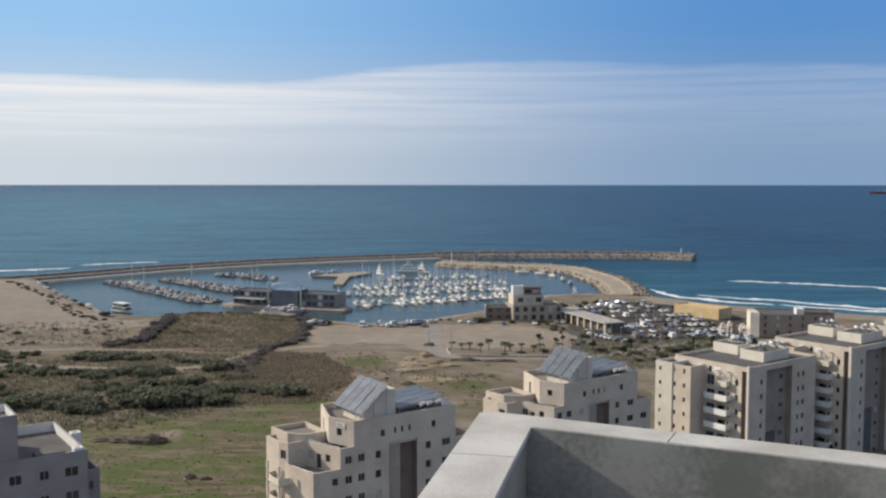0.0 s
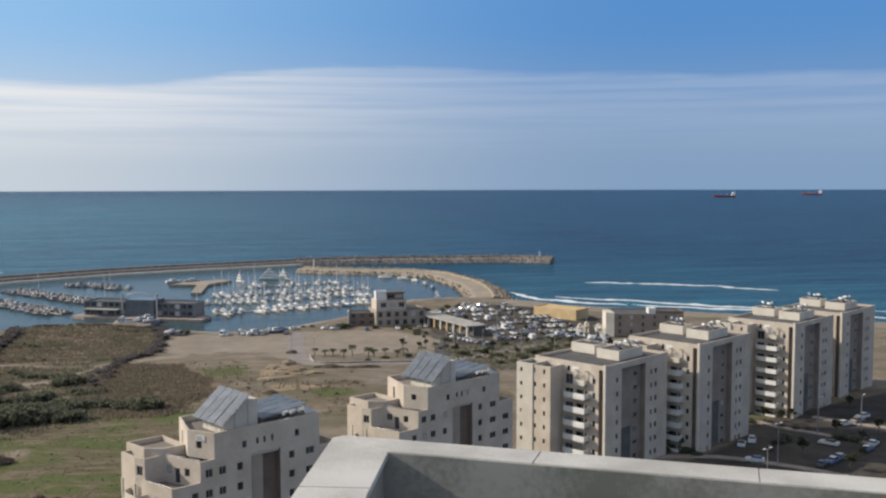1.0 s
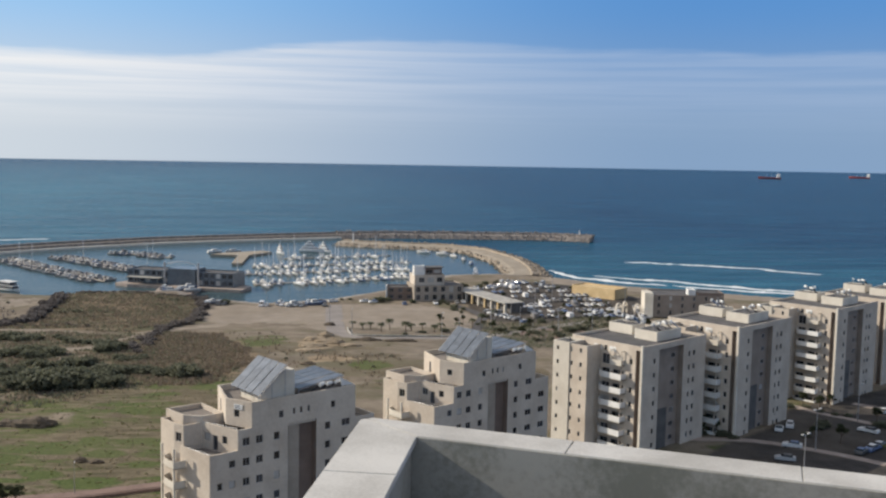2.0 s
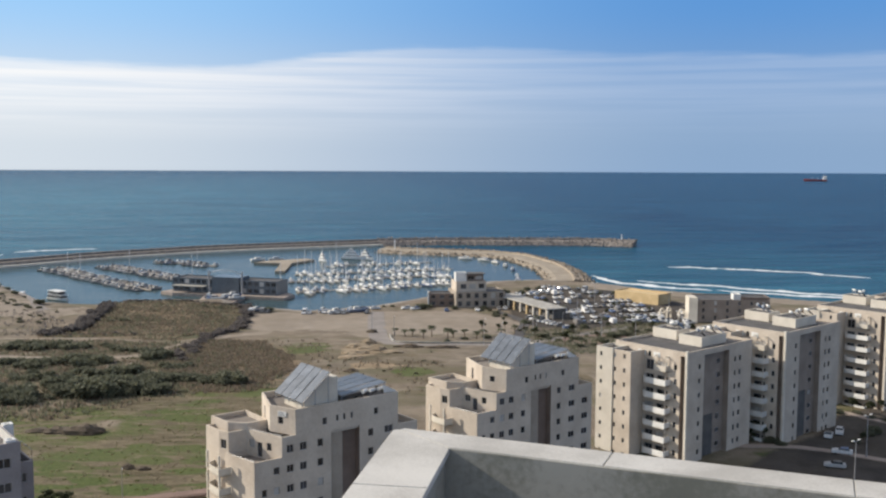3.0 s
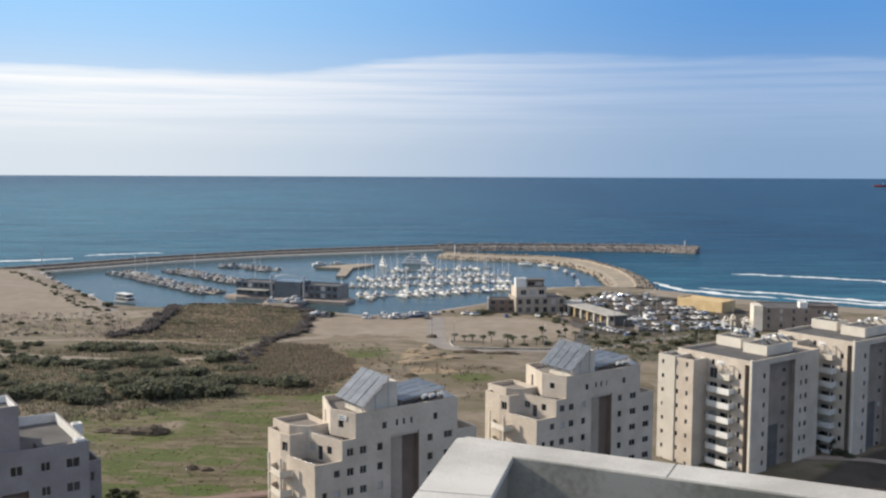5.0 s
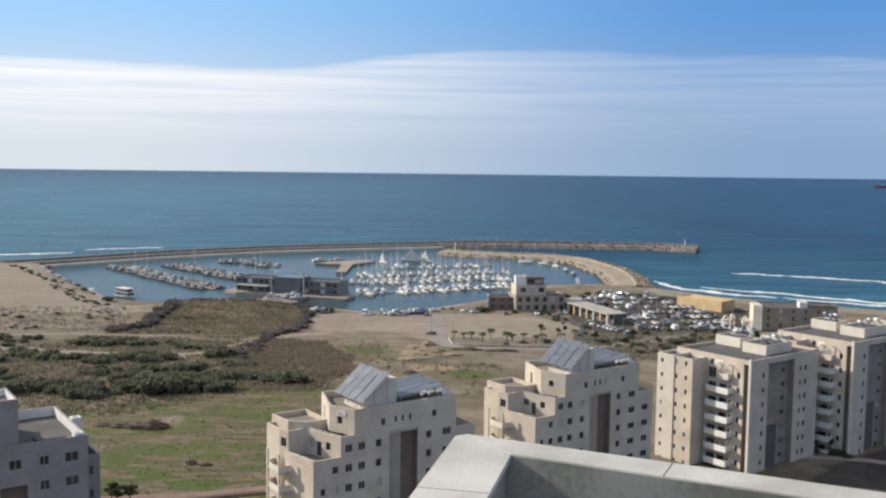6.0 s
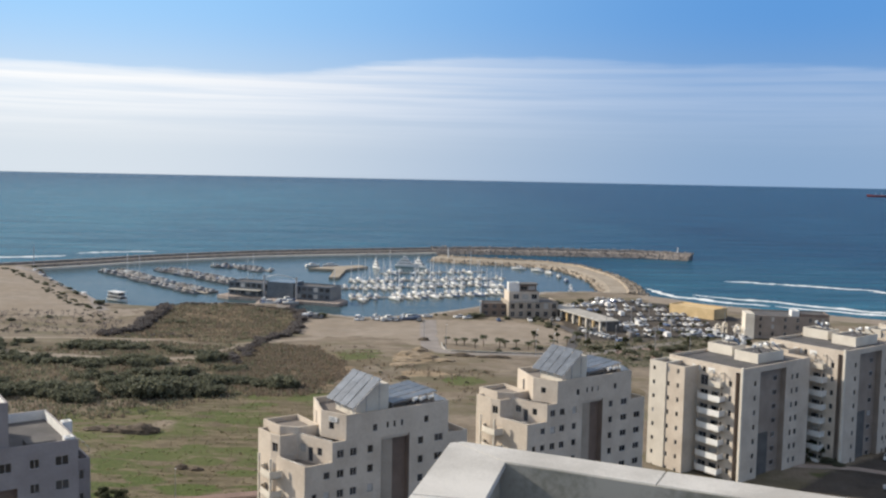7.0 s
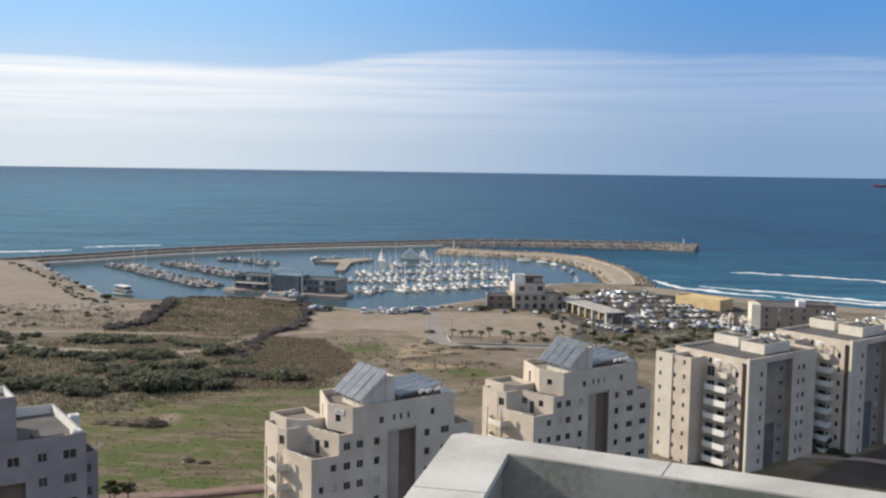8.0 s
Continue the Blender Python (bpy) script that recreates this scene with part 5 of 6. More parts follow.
for k, (x, y, a) in enumerate(((117, 396, 20), (121, 400, 35), (124.5, 394, 10))):
    t = thing("arched_shelter", "pale arched promenade shelter", "shelter", pose(x, y, 3.0, 0, 0, a) @ Matrix.Scale(0.6, 4), "promenade shelters")
    bm = bmesh.new()
    outer = [(-2.4, 0)] + [(-2.4 * math.cos(f * math.pi / 10), 5.0 + 3.0 * math.sin(f * math.pi / 10)) for f in range(11)] + [(2.4, 0)]
    inner = [(x0 * 0.72, z0 * 0.9 if z0 else 0) for x0, z0 in outer]
    loft(bm, [[(x0, 0, z0) for x0, z0 in outer], [(x0, 1.2, z0) for x0, z0 in outer], [(x0, 1.2, z0) for x0, z0 in inner], [(x0, 0, z0) for x0, z0 in inner], [(x0, 0, z0) for x0, z0 in outer]], False)
    link("arch", bm, STONE_PALE, t)
    bm = bmesh.new()
    box(bm, -2.4, 2.4, 0.2, 3.5, 4.6, 4.8)
    link("shelter_roof", bm, STONE_PALE, t)

# ---- vehicles ----


def car(length, m, van=False):
    t = thing("van" if van else "car", "parked light commercial van beside cars" if van else "parked passenger car on dusty ground", "van" if van else "car", m, "parked vans" if van else "parked cars")
    w, h = (0.95, 2.1) if van else (0.86, 1.42)
    bm = bmesh.new()
    x = length / 2
    side_line = [(-x, 0.3), (-x, 0.85), (-x * 0.96, h if van else 0.95), (x * 0.45, h if van else 0.98), (x * 0.72, 1.1 if van else 0.88), (x * 0.97, 0.75), (x, 0.3)]
    loft(bm, [[(a, s * w * (0.94 if b > 1.0 else 1), b) for a, b in side_line] for s in (-1, -0.9, 0.9, 1)], True)
    for s in (-1, 1):
        bm.faces.new([bm.verts.new((a, s * w * (0.94 if b > 1.0 else 1), b)) for a, b in side_line])
    bmesh.ops.remove_doubles(bm, verts=bm.verts, dist=0.001)
    bmesh.ops.recalc_face_normals(bm, faces=bm.faces)
    body = link("body", bm, CAR, t)
    bm = bmesh.new()
    if van:
        cabin(bm, x * 0.42, x * 0.72, w * 1.01, 1.15, 1.85, 0.35, 0.98)
    else:
        cabin(bm, -x * 0.72, x * 0.42, w * 0.95, 0.92, h - 0.06, 0.7, 0.86)
    g = link("glasshouse", bm, GLASS, body)
    if not van:
        bm = bmesh.new()
        cabin(bm, -x * 0.6, x * 0.16, w * 0.82, h - 0.08, h, 0.1, 0.95)
        link("car_roof", bm, CAR, body)
    me = None
    for sx in (-0.62, 0.62):
        for sy in (-1, 1):
            if me is None:
                bm = bmesh.new()
                tube(bm, (0, -0.11, 0), (0, 0.11, 0), 0.33, 0.33, 12)
                o = link("wheel", bm, TYRE, t)
                me = o.data
            else:
                o = new("wheel", me)
                o.parent = t
            o.matrix_basis = Matrix.Translation((sx * x, sy * (w - 0.12), 0.33))
    return t


GRID = np.array([v.co.z for v in land.data.vertices]).reshape(len(LAND_Y), len(LAND_X))


def land_z(x, y):
    """The ground's height at a plan point, from its grid."""
    i = min(max(int(np.searchsorted(LAND_X, x)) - 1, 0), len(LAND_X) - 2)
    j = min(max(int(np.searchsorted(LAND_Y, y)) - 1, 0), len(LAND_Y) - 2)
    u, v = (x - LAND_X[i]) / (LAND_X[i + 1] - LAND_X[i]), (y - LAND_Y[j]) / (LAND_Y[j + 1] - LAND_Y[j])
    return float((GRID[j, i] * (1 - u) + GRID[j, i + 1] * u) * (1 - v) + (GRID[j + 1, i] * (1 - u) + GRID[j + 1, i + 1] * u) * v)


cars = random.Random(5)
kinds = [car(4.2, pose(0, 0, 0)), car(4.6, pose(0, 0, 0)), car(5.4, pose(0, 0, 0), True)]


def park(x, y, turn, kind=None):
    k = kind if kind is not None else cars.choice((0, 0, 0, 1, 1, 1, 2))
    moor(kinds[k], pose(x, y, land_z(x, y), 0, 0, turn + cars.choice((0, 180)) + cars.uniform(-3, 3)))


def row(p, q, gap, turn, skip=0.15, jitter=0.3):
    p, q = Vector(p), Vector(q)
    n = int((q - p).length / gap)
    for k in range(n):
        if cars.random() > skip:
            c = p + (q - p) * (k / n)
            park(c.x + cars.uniform(-jitter, jitter), c.y + cars.uniform(-jitter, jitter), turn)


# big lot by the harbour
for k in range(7):
    y0 = 386 + k * 14.5
    row((79 - k * 1.0, y0 + 2), (122 - max(0, k - 4) * 3, y0 + 7), 2.9, 96, 0.30)
row((64, 470), (100, 500), 2.9, 130, 0.2)
row((84, 500), (112, 486), 2.9, 60, 0.2)
row((62, 402), (74, 372), 3.0, 20, 0.25)
row((124, 380), (132, 420), 3.0, 5, 0.3)
# the waterfront strip
row((-60, 424), (-42, 421), 3.2, 80, 0.25, 1.2)
row((-38, 421), (-4, 418), 3.0, 85, 0.35, 1.4)
row((-8, 431), (22, 429), 3.6, 20, 0.45, 1.0)
row((28, 424), (58, 428), 3.2, 90, 0.35, 0.8)
for x, y, a in ((-20, 420, 30), (-14, 424, 70), (-11, 422, 20), (-26, 423, 60), (-55, 426, 40), (120, 372, 60), (117, 378, 20), (122, 380, 90), (106, 392, 35), (110, 398, 80)):
    moor(motor[cars.randrange(2)], pose(x, y, land_z(x, y) + 0.3, 0, 0, a))
# harbour road on the dune side
row((-236, 572), (-176, 484), 4.0, -57, 0.3, 1.5)
# street between the towers
for x, y, a in ((134.4, 222.9, 20), (139.5, 225.2, 25), (143, 229, 30), (97.8, 196.9, -25), (100.7, 209.4, 60), (110.8, 191.7, 40), (114.0, 193.5, 40), (117.5, 196, 38), (104.5, 212, 60), (121, 207, 130), (92, 188, -25), (127, 201, 35), (131, 205, 40)):
    park(x, y, a, 0 if cars.random() < 0.5 else 1)

# ---- poles, lamps and markers ----


def street_lamp(m, tall, arms=1):
    t = thing("street_lamp", "slim grey street lamp with curved arm" if arms == 1 else "grey street lamp with two heads", "lamp post", m, "street lamps")
    bm = bmesh.new()
    tube(bm, (0, 0, 0), (0, 0, tall), 0.14, 0.07, 8)
    link("pole", bm, METAL, t)
    for s in ((1,) if arms == 1 else (1, -1)):
        bm = bmesh.new()
        tube(bm, (0, 0, tall - 0.1), (1.2 * s, 0, tall + 0.25), 0.05, 0.04, 6)
        a = link("arm", bm, METAL, t)
        bm = bmesh.new()
        box(bm, 1.0 * s - 0.35, 1.0 * s + 0.35, -0.16, 0.16, tall + 0.2, tall + 0.34)
        link("lamp_head", bm, WHITE, a)
    return t


one, two = street_lamp(pose(0, 0, 0), 9.0), street_lamp(pose(0, 0, 0), 9.0, 2)
for x, y, kind, a in ((101.7, 194.1, two, 30), (90.2, 176.2, two, 30), (123.4, 216.1, one, 20), (135.0, 216.6, one, 30), (84.2, 412.7, two, 0), (125.6, 416.4, two, 0),
                      (57, 362, one, 80), (35, 331, one, 60), (66, 350, one, 70), (74, 365, two, 40), (100, 450, two, 20), (97, 395, one, 20), (113, 350, one, 10), (40, 322, one, 60), (4, 338, one, 80),
                      (60, 372, one, 20), (71, 398, one, 60), (81, 352, one, 10), (92, 345, two, 30), (-4, 365, one, 50)):
    moor(kind, pose(x, y, land_z(x, y) - 0.1, 0, 0, a))


copy_thing(one, pose(-45.6, 169.1, land_z(-45.6, 169.1) - 0.1, 0, 0, 100) @ Matrix.Scale(0.6, 4))


def light_beacon(x, y, z, tall, label):
    t = thing("harbour_beacon", label, "beacon", pose(x, y, z))
    bm = bmesh.new()
    tube(bm, (0, 0, 0), (0, 0, tall), 0.5, 0.35, 10)
    link("beacon_column", bm, WHITE, t)
    bm = bmesh.new()
    tube(bm, (0, 0, tall), (0, 0, tall + 0.9), 0.7, 0.5, 10)
    link("beacon_lantern", bm, METAL, t)
    return t


light_beacon(192.5, 771, 4.6, 3.6, "small white beacon at the breakwater end")
light_beacon(9, 719, 2.4, 6.5, "small white beacon on the inner breakwater")
signal = thing("signal_mast", "slim grey mast at the breakwater root", "mast", pose(-250, 603, 1.5))
bm = bmesh.new()
tube(bm, (0, 0, 0), (0, 0, 15), 0.3, 0.15, 8)
link("mast_pole", bm, METAL, signal)
bm = bmesh.new()
tube(bm, (-1.6, 0, 11.5), (1.6, 0, 11.5), 0.1, 0.1, 6)
link("mast_yard", bm, METAL, signal)


def freighter(m):
    t = thing("cargo_ship", "far red-hulled cargo ship at anchor", "ship", m, "ships at anchor")
    bm = bmesh.new()
    hull(bm, 72, 13, 5, 2.0, 0.95)
    link("hull", bm, RED, t)
    bm = bmesh.new()
    cabin(bm, -34, -23, 5.5, 5, 17, 2, 0.95)
    link("bridge", bm, WHITE, t)
    for x in (-8, 10):
        bm = bmesh.new()
        tube(bm, (x, 0, 5), (x, 0, 13), 0.6, 0.4, 6)
        link("ship_crane", bm, METAL, t)
    return t


freighter(pose(1405, 3089, 0, 0, 0, 165))
copy_thing(bpy.data.objects["cargo_ship"], pose(1888, 3394, 0, 0, 0, 150))

# ---- plants ----


def leaf_cloud(bm, rng, centre, radius, count, size, squash=0.75):
    """Many small leaf clumps, bent quads, thinning towards an uneven rim."""
    cx, cy, cz = centre
    for _ in range(count):
        while True:
            p = Vector((rng.uniform(-1, 1), rng.uniform(-1, 1), rng.uniform(-0.9, 1)))
            if 0.25 < p.length < 1:
                break
        lump = 0.75 + 0.45 * noise.noise(Vector((p.x * 1.7 + cx, p.y * 1.7 + cy, p.z * 1.7)))
        c = Vector((cx + p.x * radius * lump, cy + p.y * radius * lump, cz + p.z * radius * squash * lump))
        s = size * rng.uniform(0.6, 1.3)
        turn = Euler((rng.uniform(-0.9, 0.9), rng.uniform(-0.9, 0.9), rng.uniform(0, 6.3))).to_matrix()
        v = [bm.verts.new(c + turn @ Vector(q)) for q in ((-s, -s * 0.6, 0), (s * 0.2, -s * 0.7, s * 0.25), (s, 0, 0), (s * 0.1, s * 0.7, s * 0.2), (-s * 0.8, s * 0.5, -s * 0.1))]
        bm.faces.new(v)


def shrub(rng, radius, m, label="dense dark olive-green coastal shrub"):
    t = thing("shrub", label, "shrub", m, "shrubs")
    bm = bmesh.new()
    for k in range(5):
        a = k * 1.26 + rng.random()
        tube(bm, (0, 0, -0.3), (math.cos(a) * radius * 0.5, math.sin(a) * radius * 0.5, radius * 0.5), 0.09, 0.04, 5)
    link("stems", bm, BARK, t)
    bm = bmesh.new()
    for k in range(5):
        a = k * 1.26 + rng.random()
        o = radius * (0.15 if k == 0 else 0.5)
        leaf_cloud(bm, rng, (math.cos(a) * o, math.sin(a) * o, radius * rng.uniform(0.35, 0.55)), radius * rng.uniform(0.5, 0.7), 260, radius * 0.085, 0.72)
    link("crown", bm, LEAF, t)
    return t


green = random.Random(21)
shrubs = [shrub(green, r, pose(0, 0, 0)) for r in (1.6, 2.2, 2.8, 3.4)]


def plant(kind, x, y, scale=1.0):
    m = pose(x, y, land_z(x, y) - 0.15, 0, 0, green.uniform(0, 360)) @ Matrix.Diagonal((scale, scale * green.uniform(0.85, 1.15), scale * green.uniform(0.75, 1.1), 1))
    if kind.name in placed:
        o = copy_thing(kind, m)
    else:
        placed.add(kind.name)
        o = kind
    o.matrix_basis = m
    return o


def light_crown(rng):
    """A bush crown of one metre radius as plain lists, for joined thickets."""
    bm = bmesh.new()
    for k in range(6):
        a = k * 1.05 + rng.random()
        o = 0.12 if k == 0 else 0.5
        leaf_cloud(bm, rng, (math.cos(a) * o, math.sin(a) * o, rng.uniform(0.3, 0.55)), rng.uniform(0.42, 0.62), 100, 0.10, 0.72)
    bm.verts.index_update()
    out = [tuple(v.co) for v in bm.verts], [tuple(v.index for v in f.verts) for f in bm.faces]
    bm.free()
    return out


def thicket(name, bushes, material, label):
    """Many bushes joined into one mass: (crown, x, y, radius)."""
    verts, faces = [], []
    for (vs, fs), x, y, r in bushes:
        a, z, n, tall = green.uniform(0, 6.28), land_z(x, y) - 0.15, len(verts), green.uniform(0.75, 1.1)
        c, d = math.cos(a) * r, math.sin(a) * r
        verts += [(x + c * p - d * q, y + d * p + c * q, z + r * tall * k) for p, q, k in vs]
        faces += [tuple(i + n for i in f) for f in fs]
    me = bpy.data.meshes.new(name)
    me.from_pydata(verts, [], faces)
    me.materials.append(material)
    return tagged(new(name, me), label, "thicket", kind="stuff")


light = [light_crown(green) for _ in range(5)]
far_bushes, row_bushes = [], []
# thickets: centre, half sizes, how many, size
for cx, cy, wx, wy, n, big in ((-114, 326, 17, 6, 22, 1.2), (-95, 330, 8, 4, 7, 1.0), (-108, 289, 10, 6, 14, 1.2), (-92, 292, 9, 7, 15, 1.2), (-89, 301, 5, 3, 6, 1.1), (-70.5, 301, 3.5, 3.5, 8, 1.5), (-82, 318, 7, 3, 5, 1.0),
                               (-56, 266, 7, 4, 10, 1.2), (-50, 262, 5, 3, 6, 1.0), (-73, 248, 9, 6, 22, 1.35), (-63, 247, 7, 5, 17, 1.3), (-65, 261, 7, 5, 14, 1.2), (-79, 278, 9, 6, 16, 1.2), (-41, 259, 3, 2.5, 5, 1.2),
                               (-99, 246, 10, 4, 16, 1.3), (-88, 240, 7, 4, 10, 1.2), (-84, 256, 5, 4, 7, 1.0), (-94, 270, 10, 5, 12, 1.1), (-120, 262, 12, 9, 12, 1.2), (-140, 300, 20, 18, 20, 1.3), (-150, 330, 20, 6, 10, 1.2),
                               (-116, 240, 9, 5, 8, 1.2), (-58, 284, 6, 5, 6, 0.9), (-108, 400, 5, 4, 5, 0.7), (-77, 436, 6, 3, 4, 0.6)):
    for _ in range(n):
        a, r = green.uniform(0, math.tau), math.sqrt(green.random())
        x, y = cx + math.cos(a) * r * wx, cy + math.sin(a) * r * wy
        if sum(float(w) for w in trails(x, y)) < 0.3:
            if cy < 264:
                plant(green.choice(shrubs), x, y, big * green.uniform(0.7, 1.15))
            else:
                far_bushes.append((green.choice(light), x, y, big * 2.5 * green.uniform(0.7, 1.15)))
# leafless bushes in rows along the edges of the reed field
for line, gap, wide, size in ((((-124, 449), (-121, 424), (-119, 395), (-119, 374), (-124, 361)), 1.7, 2.6, 1.15), (((-62, 439), (-58, 415), (-56.5, 395), (-57, 376), (-63, 358)), 2.0, 2.0, 1.0),
                              (((-64, 352), (-65, 334), (-64, 318), (-62, 296)), 2.6, 2.6, 0.85), (((-122, 452), (-93, 453), (-64, 442)), 2.6, 0.8, 0.6), (((-118, 362), (-104, 366), (-92, 362)), 3.5, 1.6, 0.55)):
    for x, y in smooth_line(line, gap):
        row_bushes.append((green.choice(light), x + green.uniform(-wide, wide), y + green.uniform(-wide, wide), size * 2.4 * green.uniform(0.8, 1.25)))
for line, gap, wide, size in ((((-254, 574), (-230, 540), (-206, 506), (-186, 474), (-168, 446), (-152, 428)), 3.0, 3.0, 0.55), (((-232, 578), (-214, 548), (-196, 522)), 5.0, 2.0, 0.5)):
    for x, y in smooth_line(line, gap):
        far_bushes.append((green.choice(light), x + green.uniform(-wide, wide), y + green.uniform(-wide, wide), size * 2.4 * green.uniform(0.6, 1.3)))
thicket("shrub_thicket", far_bushes, LEAF, "dark olive-green coastal bushes grown together")
thicket("bush_row", row_bushes, TWIG, "grey-brown leafless bushes in rows along the reed field")
for x, y in ((-153, 440), (-160, 455), (-168, 466), (-176, 475), (-190, 500), (-205, 525), (-214, 540), (-226, 556), (-235, 575), (-240, 590), (-246, 596), (-150, 430), (-140, 420), (-230, 592), (-236, 598),
             (60, 352), (64, 358), (52, 368), (56, 375), (58, 390), (50, 400), (48, 410), (70, 345), (78, 342), (86, 350), (92, 356), (98, 346), (104, 352), (44, 424), (58, 446), (62, 440), (60, 452), (104, 384), (112, 366), (96, 372),
             (22, 434), (14, 436), (6, 438), (18, 430), (33, 428), (-62, 432), (-50, 424), (0, 436), (-14, 434), (30, 344), (46, 346), (52, 340), (-2, 316), (24, 340), (38, 348)):
    plant(green.choice(shrubs[:3]), x + green.uniform(-1.5, 1.5), y + green.uniform(-1.5, 1.5), green.uniform(0.55, 1.0))


hedge = random.Random(31)
for p0, p1, n in (((58, 330), (128, 336), 26), ((60, 345), (76, 342), 6), ((80, 362), (120, 368), 12), ((54, 396), (46, 428), 8), ((112, 232), (123, 218), 9), ((126, 214), (136, 204), 6), ((76, 206), (90, 204), 5), ((84, 330), (70, 300), 8),
                  ((62, 318), (56, 290), 6), ((100, 470), (118, 480), 5), ((118, 342), (128, 372), 8), ((66, 480), (84, 504), 7), ((40, 428), (58, 436), 6), ((104, 206), (114, 214), 5), ((92, 396), (116, 402), 8), ((78, 430), (112, 440), 9)):
    for k in range(0, n, 2):
        f = (k + hedge.random() * 1.6) / n
        plant(hedge.choice(shrubs[:2]), p0[0] + (p1[0] - p0[0]) * f + hedge.uniform(-2, 2), p0[1] + (p1[1] - p0[1]) * f + hedge.uniform(-2, 2), hedge.uniform(0.6, 1.0))
for _ in range(26):
    plant(hedge.choice(shrubs[:2]), hedge.uniform(56, 124), hedge.uniform(322, 384), hedge.uniform(0.5, 1.1))
for _ in range(24):
    x, y = hedge.uniform(-215, -128), hedge.uniform(366, 412)
    if sum(float(w) for w in trails(x, y)) < 0.3:
        plant(hedge.choice(shrubs[:2]), x, y, hedge.uniform(0.4, 0.9))
for _ in range(18):
    plant(hedge.choice(shrubs[:2]), hedge.uniform(-40, 16), hedge.uniform(245, 318), hedge.uniform(0.25, 0.55))


def tree(rng, tall, m, label="small street tree with a dark green crown"):
    t = thing("tree", label, "tree", m, "street trees")
    bm = bmesh.new()
    tube(bm, (0, 0, -0.3), (0.1, 0.05, tall * 0.45), 0.17, 0.11, 8)
    for k in range(6):
        a = k * 1.05 + rng.random() * 0.6
        tube(bm, (0.1, 0.05, tall * (0.36 + 0.02 * k)), (math.cos(a) * tall * 0.24, math.sin(a) * tall * 0.24, tall * rng.uniform(0.62, 0.85)), 0.08, 0.03, 6)
    link("trunk", bm, BARK, t)
    bm = bmesh.new()
    for k in range(8):
        a = k * 0.79 + rng.random()
        o = tall * rng.uniform(0.05, 0.25)
        leaf_cloud(bm, rng, (math.cos(a) * o, math.sin(a) * o, tall * rng.uniform(0.6, 0.88)), tall * rng.uniform(0.13, 0.2), 190, tall * 0.026, 0.8)
    link("crown", bm, LEAF_TREE, t)
    return t


trees = [tree(green, h, pose(0, 0, 0)) for h in (5.0, 6.5)]
for x, y, s in ((85, 207.6, 0.95), (81, 206, 0.8), (83.8, 209.5, 0.8), (119.4, 227, 0.85), (123.6, 229.4, 0.8), (116.4, 230, 0.6), (127.1, 214.3, 0.7), (101.5, 215.6, 0.6), (152, 260.2, 0.9), (148, 256, 0.8), (146, 240, 0.8),
                (110, 199, 0.75), (106, 204, 0.6), (115, 188, 0.8), (121, 193, 0.7), (130, 208, 0.8), (138, 214, 0.9), (37.9, 366.5, 0.95), (44.5, 367.8, 0.8), (47.5, 371.3, 0.8), (60, 460, 0.8), (68, 466, 0.7),
                (58, 455, 0.9), (54, 460, 0.8), (104, 428, 0.7), (96, 408, 0.7), (86, 380, 0.6), (110, 408, 0.6), (-56.5, 163, 0.8), (-55, 161, 0.65), (-53.6, 163.5, 0.75), (118, 420, 0.6), (75, 440, 0.6), (72, 362, 0.8), (78, 346, 0.8), (96, 362, 0.9), (104, 366, 0.8), (88, 372, 0.7), (112, 372, 0.9), (64, 334, 0.8), (56, 350, 0.7), (100, 336, 0.9), (108, 352, 0.8), (118, 360, 0.8)):
    plant(green.choice(trees), x, y, s)


def palm(rng, tall, m):
    """A palm: ringed leaning trunk and arching fronds."""
    t = thing("palm_tree", "young palm tree with arching fronds", "palm", m, "palms round the square")
    bm = bmesh.new()
    last = Vector((0, 0, -0.2))
    for k in range(6):
        p = Vector((0.05 * k * rng.uniform(0.4, 1), 0.03 * k, tall * (k + 1) / 6))
        tube(bm, last, p, 0.26 - 0.012 * k, 0.22 - 0.012 * k, 8)
        last = p
    link("trunk", bm, BARK, t)
    for k in range(18):
        a, lift = k * 2.4, rng.uniform(-0.1, 1.0)
        bm = bmesh.new()
        n, span = 6, rng.uniform(2.0, 2.7)
        rows = []
        for i in range(n + 1):
            s = i / n
            c = last + Vector((math.cos(a) * span * s, math.sin(a) * span * s, lift * 1.6 * s - 1.9 * s * s))
            w = 0.42 * math.sin(math.pi * min(1, s * 0.85 + 0.12)) + 0.03
            e = Vector((-math.sin(a), math.cos(a), 0))
            rows.append([c + e * w + Vector((0, 0, -0.16)), c, c - e * w + Vector((0, 0, -0.16))])
        loft(bm, rows, False)
        link("frond", bm, PALM, t)
    return t


palms = [palm(green, h, pose(0, 0, 0)) for h in (4.2, 5.2)]
for x, y in ((4.4, 354), (8.2, 353), (11, 354), (14.7, 346.5), (18, 352), (23.6, 347), (25.8, 350), (30, 352), (34, 347), (37, 354), (44, 356), (50, 362), (55, 372), (62, 384)):
    plant(green.choice(palms), x, y, green.uniform(0.6, 0.85))

# ---- grass, reeds and debris ----


def within(poly, x, y):
    hit = False
    for (x0, y0), (x1, y1) in zip(poly, (*poly[1:], poly[0])):
        if (y0 > y) != (y1 > y) and x < (x1 - x0) * (y - y0) / (y1 - y0) + x0:
            hit = not hit
    return hit


